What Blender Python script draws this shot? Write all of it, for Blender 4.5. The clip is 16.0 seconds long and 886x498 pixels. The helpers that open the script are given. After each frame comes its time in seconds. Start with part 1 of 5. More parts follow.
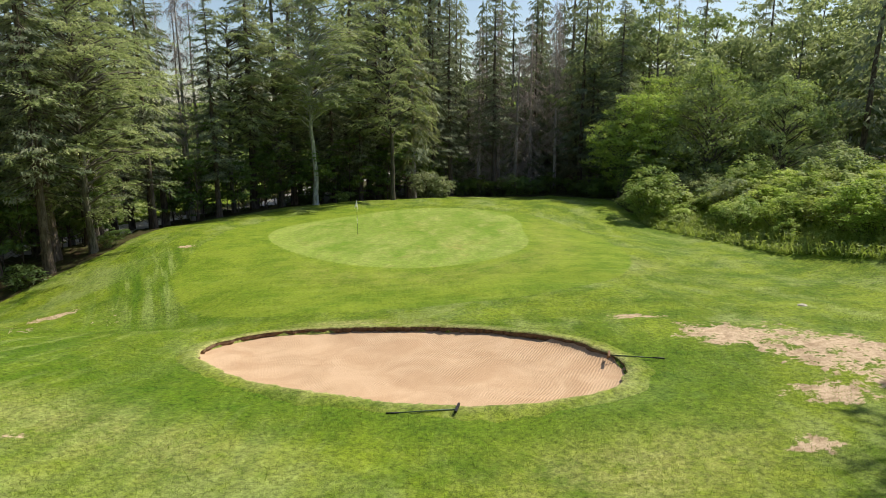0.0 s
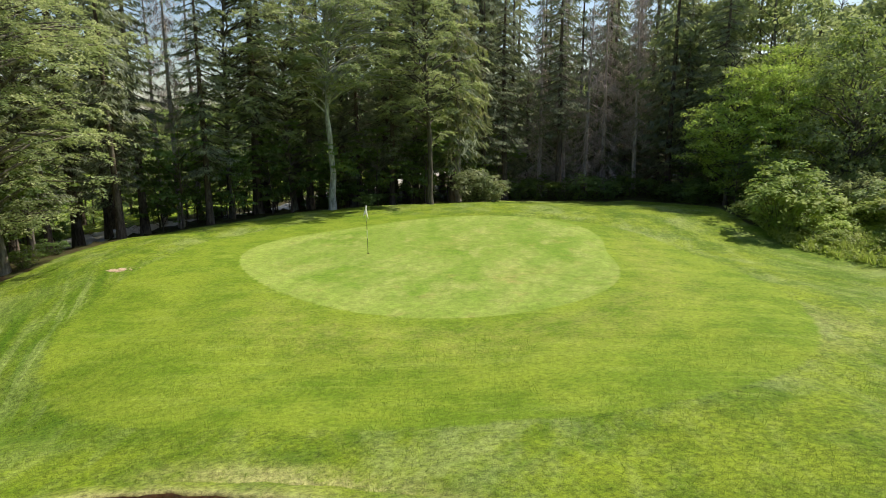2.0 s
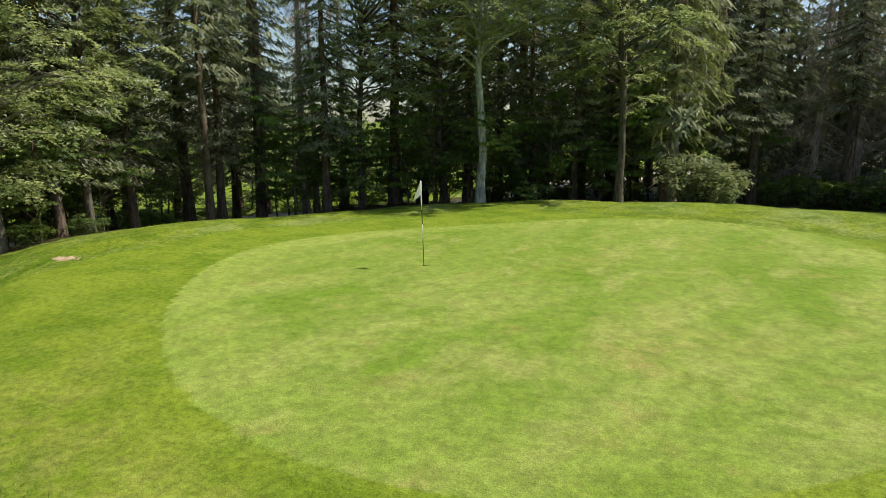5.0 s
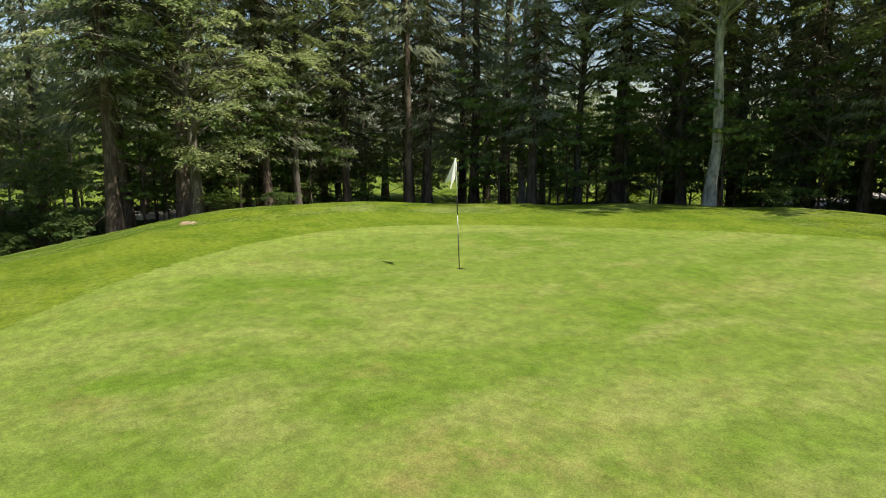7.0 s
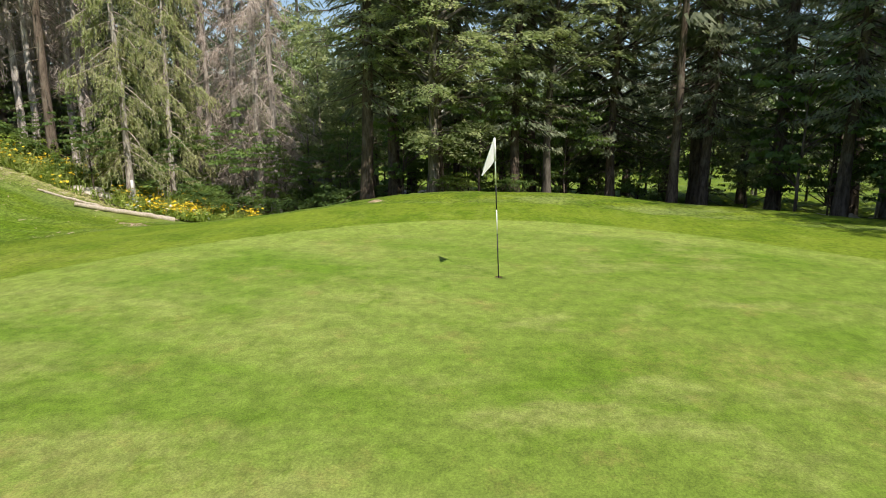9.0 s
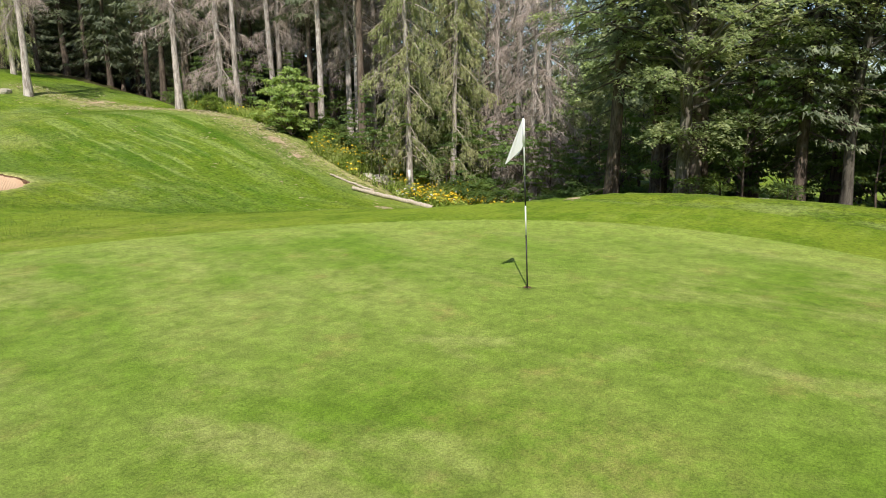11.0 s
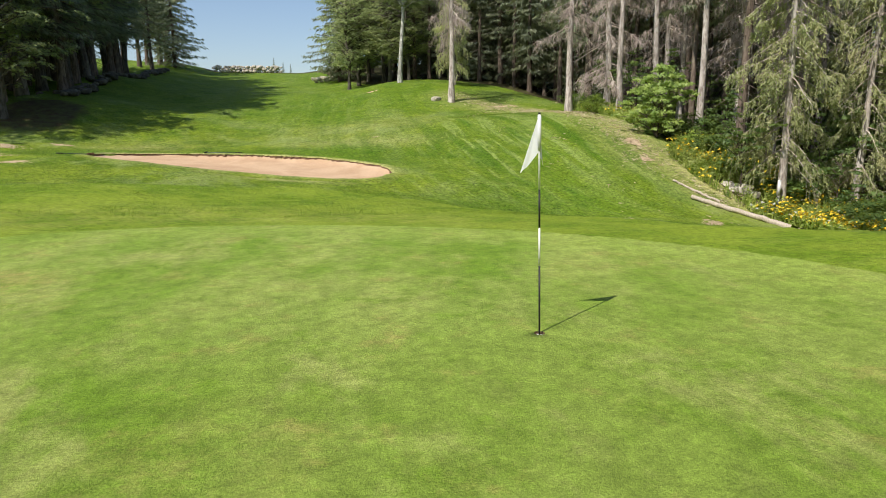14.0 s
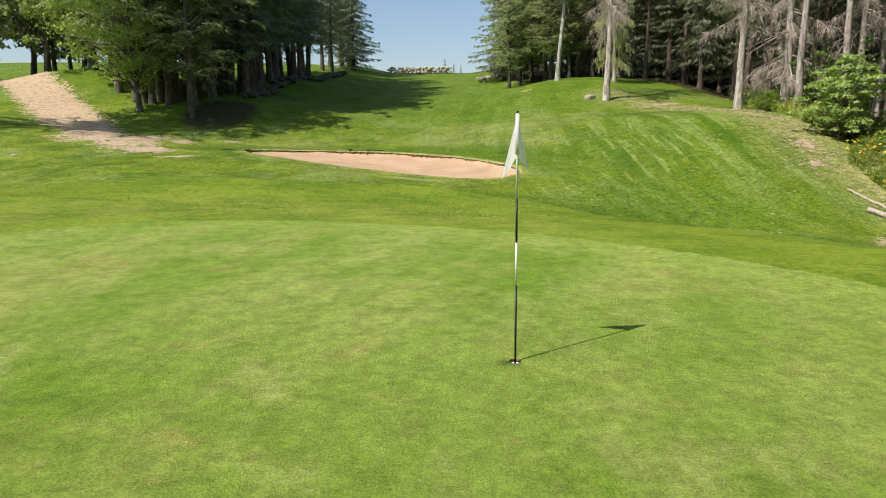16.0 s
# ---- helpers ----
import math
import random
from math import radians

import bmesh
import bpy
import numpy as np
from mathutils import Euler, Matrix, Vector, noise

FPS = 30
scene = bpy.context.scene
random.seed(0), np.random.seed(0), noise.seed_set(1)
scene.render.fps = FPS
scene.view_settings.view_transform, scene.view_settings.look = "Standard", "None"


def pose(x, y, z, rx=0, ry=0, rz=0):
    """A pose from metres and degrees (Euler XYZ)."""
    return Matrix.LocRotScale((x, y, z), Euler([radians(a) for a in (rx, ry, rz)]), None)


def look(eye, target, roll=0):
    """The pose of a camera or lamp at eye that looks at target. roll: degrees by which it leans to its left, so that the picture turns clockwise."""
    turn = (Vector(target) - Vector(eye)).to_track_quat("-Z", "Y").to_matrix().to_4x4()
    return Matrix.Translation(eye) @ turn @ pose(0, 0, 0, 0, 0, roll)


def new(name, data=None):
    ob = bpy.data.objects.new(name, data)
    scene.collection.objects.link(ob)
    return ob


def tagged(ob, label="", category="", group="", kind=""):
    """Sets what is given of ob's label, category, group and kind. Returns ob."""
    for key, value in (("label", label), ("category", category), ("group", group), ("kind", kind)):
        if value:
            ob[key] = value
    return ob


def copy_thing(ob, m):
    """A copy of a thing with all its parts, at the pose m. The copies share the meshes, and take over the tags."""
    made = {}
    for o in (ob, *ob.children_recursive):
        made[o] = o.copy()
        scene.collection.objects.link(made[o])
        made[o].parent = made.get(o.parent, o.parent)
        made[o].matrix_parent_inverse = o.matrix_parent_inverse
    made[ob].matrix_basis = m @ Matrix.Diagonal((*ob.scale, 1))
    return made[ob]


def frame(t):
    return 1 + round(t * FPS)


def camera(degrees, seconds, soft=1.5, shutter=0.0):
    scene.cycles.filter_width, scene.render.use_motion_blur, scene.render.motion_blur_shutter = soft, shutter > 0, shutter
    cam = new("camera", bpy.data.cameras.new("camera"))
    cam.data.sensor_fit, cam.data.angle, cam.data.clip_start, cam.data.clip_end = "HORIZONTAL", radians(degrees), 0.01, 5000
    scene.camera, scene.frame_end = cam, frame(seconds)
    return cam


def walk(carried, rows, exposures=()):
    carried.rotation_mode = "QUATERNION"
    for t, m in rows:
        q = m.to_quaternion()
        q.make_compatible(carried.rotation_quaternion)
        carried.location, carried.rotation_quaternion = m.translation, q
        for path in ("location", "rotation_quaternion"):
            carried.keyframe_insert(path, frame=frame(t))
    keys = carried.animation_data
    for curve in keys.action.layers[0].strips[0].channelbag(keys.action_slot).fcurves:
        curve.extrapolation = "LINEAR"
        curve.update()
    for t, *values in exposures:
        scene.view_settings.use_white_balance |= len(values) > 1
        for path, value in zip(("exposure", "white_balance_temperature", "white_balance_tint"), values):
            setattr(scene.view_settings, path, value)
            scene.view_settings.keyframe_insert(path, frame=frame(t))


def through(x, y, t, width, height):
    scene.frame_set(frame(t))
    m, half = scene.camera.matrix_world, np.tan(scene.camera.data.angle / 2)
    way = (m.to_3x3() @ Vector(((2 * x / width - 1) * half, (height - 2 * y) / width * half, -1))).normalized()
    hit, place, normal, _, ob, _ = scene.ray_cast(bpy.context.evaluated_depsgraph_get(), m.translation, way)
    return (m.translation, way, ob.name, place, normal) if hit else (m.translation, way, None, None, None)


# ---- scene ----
cam = camera(70.6, 16.0, soft=1.0)
# seconds, x, y, z, then the turn about x, y and z in degrees
PATH = [
    (0.0, 5.338, -37.706, 7.112, 77.94, 0.16, 0.14),
    (0.5, 5.388, -34.765, 6.752, 77.99, 0.17, 0.53),
    (1.0, 5.484, -31.760, 6.402, 78.08, 0.27, 1.26),
    (1.5, 5.581, -28.863, 6.020, 78.19, 0.26, 2.92),
    (2.0, 5.667, -25.893, 5.653, 78.25, 0.36, 5.28),
    (2.5, 5.712, -23.104, 5.265, 78.35, 0.42, 8.07),
    (3.0, 5.835, -20.411, 4.884, 78.49, 0.54, 11.23),
    (5.5, 8.390, -11.347, 3.026, 79.30, 0.43, 34.95),
    (6.0, 9.085, -9.574, 2.832, 79.41, 0.51, 42.13),
    (6.5, 9.589, -7.930, 2.690, 79.43, 0.20, 50.26),
    (7.0, 9.913, -6.290, 2.624, 79.19, -0.14, 59.17),
    (7.5, 10.066, -4.778, 2.567, 78.93, -0.65, 67.94),
    (8.0, 9.995, -3.213, 2.464, 78.81, -0.76, 76.94),
    (8.5, 9.731, -1.687, 2.369, 78.70, -0.72, 85.43),
    (9.0, 9.344, -0.279, 2.352, 78.37, -0.31, 93.59),
    (9.5, 8.850, 0.948, 2.284, 78.29, -0.11, 101.60),
    (10.0, 8.263, 2.012, 2.199, 78.33, -0.08, 109.81),
    (12.5, 4.579, 4.967, 2.032, 78.57, 0.58, 146.74),
    (13.0, 3.832, 5.220, 2.030, 78.66, 0.49, 153.10),
    (13.5, 3.087, 5.371, 2.026, 78.71, 0.44, 159.47),
    (14.0, 2.381, 5.461, 2.023, 78.75, 0.45, 165.46),
    (14.5, 1.777, 5.472, 2.019, 78.77, 0.43, 170.56),
    (15.0, 1.268, 5.370, 2.015, 78.81, 0.36, 174.79),
    (15.5, 0.863, 5.287, 2.016, 78.81, 0.34, 177.58),
    (16.0, 0.504, 5.152, 2.019, 78.78, 0.37, 181.23),
]
walk(cam, [(t, pose(*row)) for t, *row in PATH], exposures=[(0.0, 0.12, 6650, 11), (2.5, 0.28, 6650, 11), (5.5, 0.12, 6750, 10), (8.0, 0.11, 6550, 11), (10.0, 0.11, 6350, 12), (12.5, 0.10, 6250, 13), (16.0, 0.08, 6400, 13)])

# ---------------------------------------------------------------- light
SUN_AZ, SUN_EL = radians(57.5), radians(51.5)   # from +y towards +x; above the horizon
world = bpy.data.worlds.new("sky")
scene.world = world
world.use_nodes = True
wn = world.node_tree.nodes
sky = wn.new("ShaderNodeTexSky")
sky.sky_type, sky.sun_disc = "NISHITA", False
sky.sun_elevation, sky.sun_rotation = SUN_EL, SUN_AZ
sky.altitude, sky.air_density, sky.dust_density, sky.ozone_density = 300.0, 1.1, 1.2, 1.6
world.node_tree.links.new(sky.outputs[0], wn["Background"].inputs[0])
wn["Background"].inputs[1].default_value = 0.12
sun = new("sun", bpy.data.lights.new("sun", "SUN"))
sun.data.energy, sun.data.angle, sun.data.color = 4.9, radians(0.55), (1.0, 0.935, 0.81)
sun.matrix_world = look((30 * math.sin(SUN_AZ), 30 * math.cos(SUN_AZ), 30 * math.tan(SUN_EL)), (0, 0, 0))

# ---------------------------------------------------------------- materials


class Nodes:
    """Short calls for building a node material."""

    def __init__(self, name):
        self.mat = bpy.data.materials.new(name)
        self.mat.use_nodes = True
        self.tree = self.mat.node_tree
        self.tree.nodes.clear()
        self.out = self.tree.nodes.new("ShaderNodeOutputMaterial")

    def add(self, kind):
        return self.tree.nodes.new(kind)

    def link(self, a, b):
        self.tree.links.new(a, b)

    def put(self, socket, value):
        if isinstance(value, bpy.types.NodeSocket):
            self.link(value, socket)
        else:
            socket.default_value = value

    def place(self, sx=1.0, sy=1.0, sz=1.0, turn=0.0, local=False):
        """World (or object) position, scaled."""
        if local:
            src = self.add("ShaderNodeTexCoord").outputs["Object"]
        else:
            src = self.add("ShaderNodeNewGeometry").outputs["Position"]
        m = self.add("ShaderNodeMapping")
        self.link(src, m.inputs[0])
        m.inputs["Scale"].default_value = (sx, sy, sz)
        m.inputs["Rotation"].default_value = (0, 0, turn)
        return m.outputs[0]

    def noise(self, where, scale, detail=4.0, rough=0.55, twist=0.0):
        n = self.add("ShaderNodeTexNoise")
        self.link(where, n.inputs["Vector"])
        n.inputs["Scale"].default_value = scale
        n.inputs["Detail"].default_value = detail
        n.inputs["Roughness"].default_value = rough
        n.inputs["Distortion"].default_value = twist
        return n.outputs["Fac"]

    def math(self, op, a, b=0.0, clamp=False):
        n = self.add("ShaderNodeMath")
        n.operation, n.use_clamp = op, clamp
        self.put(n.inputs[0], a)
        self.put(n.inputs[1], b)
        return n.outputs[0]

    def span(self, value, lo, hi, out_lo=0.0, out_hi=1.0):
        n = self.add("ShaderNodeMapRange")
        n.interpolation_type = "SMOOTHSTEP"
        self.put(n.inputs[0], value)
        for k, v in enumerate((lo, hi, out_lo, out_hi)):
            n.inputs[k + 1].default_value = v
        return n.outputs[0]

    def mix(self, fac, a, b, blend="MIX"):
        n = self.add("ShaderNodeMix")
        n.data_type, n.blend_type = "RGBA", blend
        self.put(n.inputs[0], fac)
        for socket, value in ((n.inputs[6], a), (n.inputs[7], b)):
            if isinstance(value, tuple):
                socket.default_value = (*value, 1.0)
            else:
                self.link(value, socket)
        return n.outputs[2]

    def grey(self, value):
        n = self.add("ShaderNodeCombineColor")
        for k in range(3):
            self.link(value, n.inputs[k])
        return n.outputs[0]

    def bump(self, height, strength, distance):
        n = self.add("ShaderNodeBump")
        self.link(height, n.inputs["Height"])
        n.inputs["Strength"].default_value, n.inputs["Distance"].default_value = strength, distance
        return n.outputs[0]

    def done(self, color, rough=0.8, normal=None, metal=0.0, spec=0.3):
        s = self.add("ShaderNodeBsdfPrincipled")
        if isinstance(color, tuple):
            s.inputs["Base Color"].default_value = (*color, 1.0)
        else:
            self.link(color, s.inputs["Base Color"])
        self.put(s.inputs["Roughness"], rough)
        s.inputs["Metallic"].default_value = metal
        s.inputs["Specular IOR Level"].default_value = spec
        if normal is not None:
            self.link(normal, s.inputs["Normal"])
        self.link(s.outputs[0], self.out.inputs[0])
        return self.mat


def attribute(n, name):
    a = n.add("ShaderNodeAttribute")
    a.attribute_name = name
    sep = n.add("ShaderNodeSeparateColor")
    n.link(a.outputs["Color"], sep.inputs[0])
    return sep.outputs[0], sep.outputs[1], sep.outputs[2]


def ground_material():
    """Mown turf in three lengths, bare earth, woodland litter and gravel, by the masks that the ground mesh carries."""
    n = Nodes("turf_and_earth")
    p = n.place()
    green, apron, bare = attribute(n, "zones_a")
    forest, dry, gravel = attribute(n, "zones_b")
    mown, lush_shade, worn = attribute(n, "zones_c")
    big, mid = n.noise(p, 0.11, 3), n.noise(p, 0.5, 8, 0.72, 0.2)
    patch = n.noise(n.place(0.8, 0.42, 1.0, 0.5), 0.42, 8, 0.68, 0.3)
    fine, grain = n.noise(p, 9.0, 6, 0.75), n.noise(p, 48.0, 5, 0.8)
    tuft = n.noise(p, 1.9, 8, 0.82, 0.1)
    streak = n.noise(n.place(1.1, 0.16, 1.0, 0.35), 1.3, 6, 0.7, 0.3)
    # rough
    rough = n.mix(n.span(mid, 0.36, 0.62), (0.088, 0.162, 0.006), (0.212, 0.284, 0.018))
    rough = n.mix(n.span(tuft, 0.50, 0.72, 0.0, 0.55), rough, (0.33, 0.385, 0.09))
    rough = n.mix(n.span(tuft, 0.28, 0.44, 0.5, 0.0), rough, (0.066, 0.130, 0.006))
    rough = n.mix(n.span(streak, 0.5, 0.68, 0.0, 0.35), rough, (0.31, 0.38, 0.10))
    rough = n.mix(n.math("MULTIPLY", dry, n.span(tuft, 0.32, 0.56)), rough, (0.50, 0.46, 0.19))
    rough = n.mix(n.span(n.noise(n.place(1.0, 0.7, 1.0, 0.3), 0.28, 8, 0.75, 0.3), 0.48, 0.64, 0.0, 0.55), rough, (0.31, 0.37, 0.125))
    rough = n.mix(n.span(n.noise(n.place(0.8, 1.0, 1.0, 1.1), 0.5, 8, 0.75, 0.2), 0.53, 0.68, 0.0, 0.6), rough, (0.080, 0.156, 0.008))
    # mower passes: long streaks that follow the slope
    course, along, rim = attribute(n, "zones_d")
    way = n.add("ShaderNodeCombineXYZ")
    n.link(course, way.inputs[0])
    n.link(n.math("MULTIPLY", along, 0.09), way.inputs[1])
    passes, thin_passes = n.noise(way.outputs[0], 0.95, 3, 0.6, 0.15), n.noise(way.outputs[0], 2.3, 4, 0.65, 0.1)
    broken = n.span(n.math("ADD", tuft, n.math("MULTIPLY", mid, 0.5)), 0.50, 0.92, 0.4, 1.0)
    light = n.math("MAXIMUM", n.span(passes, 0.53, 0.64, 0.0, 0.6), n.span(thin_passes, 0.54, 0.61, 0.0, 0.75))
    rough = n.mix(n.math("MULTIPLY", mown, 0.62), rough, n.mix(n.span(tuft, 0.35, 0.65), (0.076, 0.155, 0.007), (0.170, 0.250, 0.020)))
    rough = n.mix(n.math("MULTIPLY", mown, n.math("MULTIPLY", light, broken)), rough, (0.30, 0.385, 0.105))
    rough = n.mix(n.math("MULTIPLY", mown, n.span(passes, 0.38, 0.52, 0.75, 0.0)), rough, (0.070, 0.155, 0.006))
    # darker turf: lush growth, and shade painted in at the bunker
    rough = n.mix(n.math("MULTIPLY", lush_shade, 0.72), rough, n.mix(n.span(tuft, 0.35, 0.65), (0.058, 0.136, 0.005), (0.130, 0.218, 0.011)))
    # apron, a little paler and more even
    collar = n.mix(n.span(mid, 0.34, 0.64), (0.126, 0.212, 0.010), (0.230, 0.308, 0.026))
    collar = n.mix(n.span(tuft, 0.52, 0.74, 0.0, 0.25), collar, (0.31, 0.385, 0.065))
    # putting surface: soft lush and thin patches, faint mowing stripes, a paler pass round the rim
    putt = n.mix(n.span(big, 0.35, 0.65), (0.210, 0.305, 0.042), (0.290, 0.362, 0.078))
    putt = n.mix(n.span(patch, 0.44, 0.62, 0.0, 0.75), putt, (0.138, 0.250, 0.014))
    putt = n.mix(n.span(n.noise(n.place(1.0, 0.6, 1.0, 0.5), 0.6, 8, 0.72, 0.2), 0.48, 0.66, 0.0, 0.75), putt, (0.355, 0.382, 0.112))
    putt = n.mix(n.span(n.noise(n.place(0.7, 1.0, 1.0, 0.9), 1.6, 8, 0.75, 0.15), 0.52, 0.68, 0.0, 0.65), putt, (0.140, 0.245, 0.014))
    putt = n.mix(n.span(n.noise(p, 1.0, 8, 0.76, 0.1), 0.53, 0.70, 0.0, 0.6), putt, (0.385, 0.325, 0.100))
    mow = n.add("ShaderNodeTexWave")
    mow.wave_type, mow.bands_direction = "BANDS", "X"
    n.link(n.place(1.0, 1.0, 1.0, radians(24.0)), mow.inputs["Vector"])
    mow.inputs["Scale"].default_value, mow.inputs["Distortion"].default_value = 0.145, 0.6
    mow.inputs["Detail"].default_value, mow.inputs["Detail Scale"].default_value = 3.0, 1.5
    mow.inputs["Phase Offset"].default_value = 1.4
    putt = n.mix(n.math("MULTIPLY", n.span(mow.outputs["Fac"], 0.3, 0.7, 0.0, 0.32), n.span(big, 0.36, 0.62)), putt, (0.150, 0.275, 0.020))
    putt = n.mix(n.math("MULTIPLY", rim, 0.42), putt, (0.315, 0.400, 0.075))
    putt = n.mix(n.math("MULTIPLY", worn, n.span(tuft, 0.40, 0.62)), putt, (0.50, 0.35, 0.15))
    soft = n.span(n.math("ADD", n.math("MULTIPLY", grain, 0.6), n.math("MULTIPLY", fine, 0.4)), 0.36, 0.64, 0.66, 1.20)
    putt = n.mix(1.0, putt, n.grey(soft), "MULTIPLY")
    putt = n.mix(1.0, putt, n.grey(n.span(n.noise(p, 3.0, 8, 0.78), 0.34, 0.66, 0.80, 1.18)), "MULTIPLY")
    collar = n.mix(n.math("MULTIPLY", worn, n.span(tuft, 0.38, 0.62)), collar, (0.42, 0.36, 0.12))
    blade = n.span(n.math("ADD", n.math("MULTIPLY", grain, 0.5), n.math("MULTIPLY", fine, 0.5)), 0.36, 0.64, 0.28, 1.42)
    across = n.noise(n.place(0.16, 1.0, 1.0, -0.12), 2.4, 6, 0.72, 0.5)
    collar = n.mix(n.span(across, 0.50, 0.68, 0.0, 0.34), collar, (0.32, 0.40, 0.075))
    collar = n.mix(n.span(across, 0.32, 0.46, 0.36, 0.0), collar, (0.088, 0.175, 0.007))
    even = n.span(n.math("ADD", n.math("MULTIPLY", grain, 0.5), n.math("MULTIPLY", fine, 0.5)), 0.36, 0.64, 0.52, 1.28)
    rough = n.mix(1.0, rough, n.grey(blade), "MULTIPLY")
    collar = n.mix(1.0, collar, n.grey(even), "MULTIPLY")
    turf = n.mix(n.span(n.math("ADD", apron, n.math("MULTIPLY", n.math("SUBTRACT", tuft, 0.5), 0.9)), 0.25, 0.75), rough, collar)
    turf = n.mix(n.span(n.math("ADD", green, n.math("MULTIPLY", n.math("SUBTRACT", fine, 0.5), 0.25)), 0.42, 0.58), turf, putt)
    # bare earth, litter, gravel
    earth = n.mix(n.span(fine, 0.3, 0.7), (0.42, 0.30, 0.185), (0.68, 0.53, 0.375))
    earth = n.mix(n.span(n.noise(p, 2.6, 7, 0.75), 0.46, 0.66, 0.0, 0.75), earth, (0.27, 0.185, 0.11))
    wear = n.math("ADD", bare, n.math("ADD", n.math("MULTIPLY", n.math("SUBTRACT", n.noise(p, 1.3, 8, 0.78), 0.5), 1.8), n.math("MULTIPLY", n.math("SUBTRACT", n.noise(p, 4.5, 5, 0.7), 0.5), 1.2)))
    turf = n.mix(n.span(wear, 0.48, 0.62), turf, earth)
    litter = n.mix(n.span(n.noise(p, 2.2, 6, 0.7), 0.35, 0.65), (0.055, 0.036, 0.020), (0.075, 0.085, 0.025))
    turf = n.mix(n.span(n.math("ADD", forest, n.math("MULTIPLY", n.math("SUBTRACT", mid, 0.5), 0.6)), 0.4, 0.6), turf, litter)
    stones = n.mix(n.span(fine, 0.3, 0.7), (0.40, 0.36, 0.31), (0.60, 0.56, 0.50))
    turf = n.mix(n.span(gravel, 0.4, 0.6), turf, stones)
    height = n.math("ADD", n.math("MULTIPLY", grain, 0.5), fine)
    return n.done(turf, 0.85, n.bump(height, 0.8, 0.03), spec=0.15)


def sand_material():
    n = Nodes("raked_sand")
    p = n.place()
    mid, fine = n.noise(p, 0.7, 5, 0.6, 0.8), n.noise(p, 26.0, 4, 0.7)
    col = n.mix(n.span(mid, 0.3, 0.7), (0.50, 0.335, 0.205), (0.60, 0.425, 0.275))
    col = n.mix(1.0, col, n.grey(n.span(fine, 0.25, 0.75, 0.88, 1.08)), "MULTIPLY")
    wave = n.add("ShaderNodeTexWave")
    wave.wave_type, wave.bands_direction = "BANDS", "X"
    n.link(n.place(1.0, 1.0, 1.0, 0.5), wave.inputs["Vector"])
    wave.inputs["Scale"].default_value, wave.inputs["Distortion"].default_value = 4.0, 5.0
    wave.inputs["Detail"].default_value, wave.inputs["Detail Scale"].default_value = 2.0, 0.6
    tall = n.math("ADD", n.math("MULTIPLY", wave.outputs["Fac"], n.span(n.noise(p, 0.5, 3), 0.4, 0.6)), n.math("MULTIPLY", fine, 0.7))
    return n.done(col, 0.92, n.bump(tall, 0.5, 0.03), spec=0.1)


def plain_material(name, dark, light, scale=6.0, rough=0.8, bump=0.3, dist=0.02, metal=0.0, spec=0.3, stretch=(1, 1, 1)):
    n = Nodes(name)
    p = n.place(*stretch, local=True)
    a, b = n.noise(p, scale, 5, 0.65), n.noise(p, scale * 6, 3, 0.6)
    col = n.mix(n.span(n.math("ADD", n.math("MULTIPLY", a, 0.7), n.math("MULTIPLY", b, 0.3)), 0.33, 0.67), dark, light)
    return n.done(col, rough, n.bump(n.math("ADD", a, b), bump, dist), metal, spec)


def bark_material(name, dark, light, lichen):
    n = Nodes(name)
    p = n.place(1, 1, 0.22, local=True)
    a, b = n.noise(p, 9.0, 6, 0.7, 0.4), n.noise(n.place(local=True), 1.6, 4, 0.6)
    who = n.add("ShaderNodeObjectInfo").outputs["Random"]
    col = n.mix(n.span(a, 0.35, 0.65), dark, light)
    col = n.mix(n.span(b, 0.52, 0.72, 0.0, 0.7), col, lichen)
    col = n.mix(1.0, col, n.grey(n.span(who, 0.0, 1.0, 0.75, 1.2)), "MULTIPLY")
    return n.done(col, 0.9, n.bump(a, 0.8, 0.04), spec=0.15)


def leaf_material(name, dark, light, tip, through=0.35, lit=(0.42, 0.55, 0.08), vary=True):
    """Leaves or needles that let some light through; each clump and each plant has its own tone."""
    n = Nodes(name)
    isle = n.add("ShaderNodeNewGeometry").outputs["Random Per Island"]
    who = n.add("ShaderNodeObjectInfo").outputs["Random"]
    patch = n.noise(n.place(), 0.8, 4)
    col = n.mix(isle, dark, light)
    col = n.mix(n.span(patch, 0.45, 0.66, 0.0, 0.85), col, tip)
    if vary:
        col = n.mix(1.0, col, n.grey(n.span(who, 0.0, 1.0, 0.72, 1.22)), "MULTIPLY")
    d, t, g, m1, m2 = (n.add(k) for k in ("ShaderNodeBsdfDiffuse", "ShaderNodeBsdfTranslucent", "ShaderNodeBsdfGlossy", "ShaderNodeMixShader", "ShaderNodeMixShader"))
    n.link(col, d.inputs[0])
    n.link(n.mix(0.6, col, lit), t.inputs[0])
    g.inputs["Roughness"].default_value = 0.55
    g.inputs[0].default_value = (0.8, 0.85, 0.8, 1)
    m1.inputs[0].default_value, m2.inputs[0].default_value = through, 0.025
    n.link(d.outputs[0], m1.inputs[1])
    n.link(t.outputs[0], m1.inputs[2])
    n.link(m1.outputs[0], m2.inputs[1])
    n.link(g.outputs[0], m2.inputs[2])
    n.link(m2.outputs[0], n.out.inputs[0])
    return n.mat


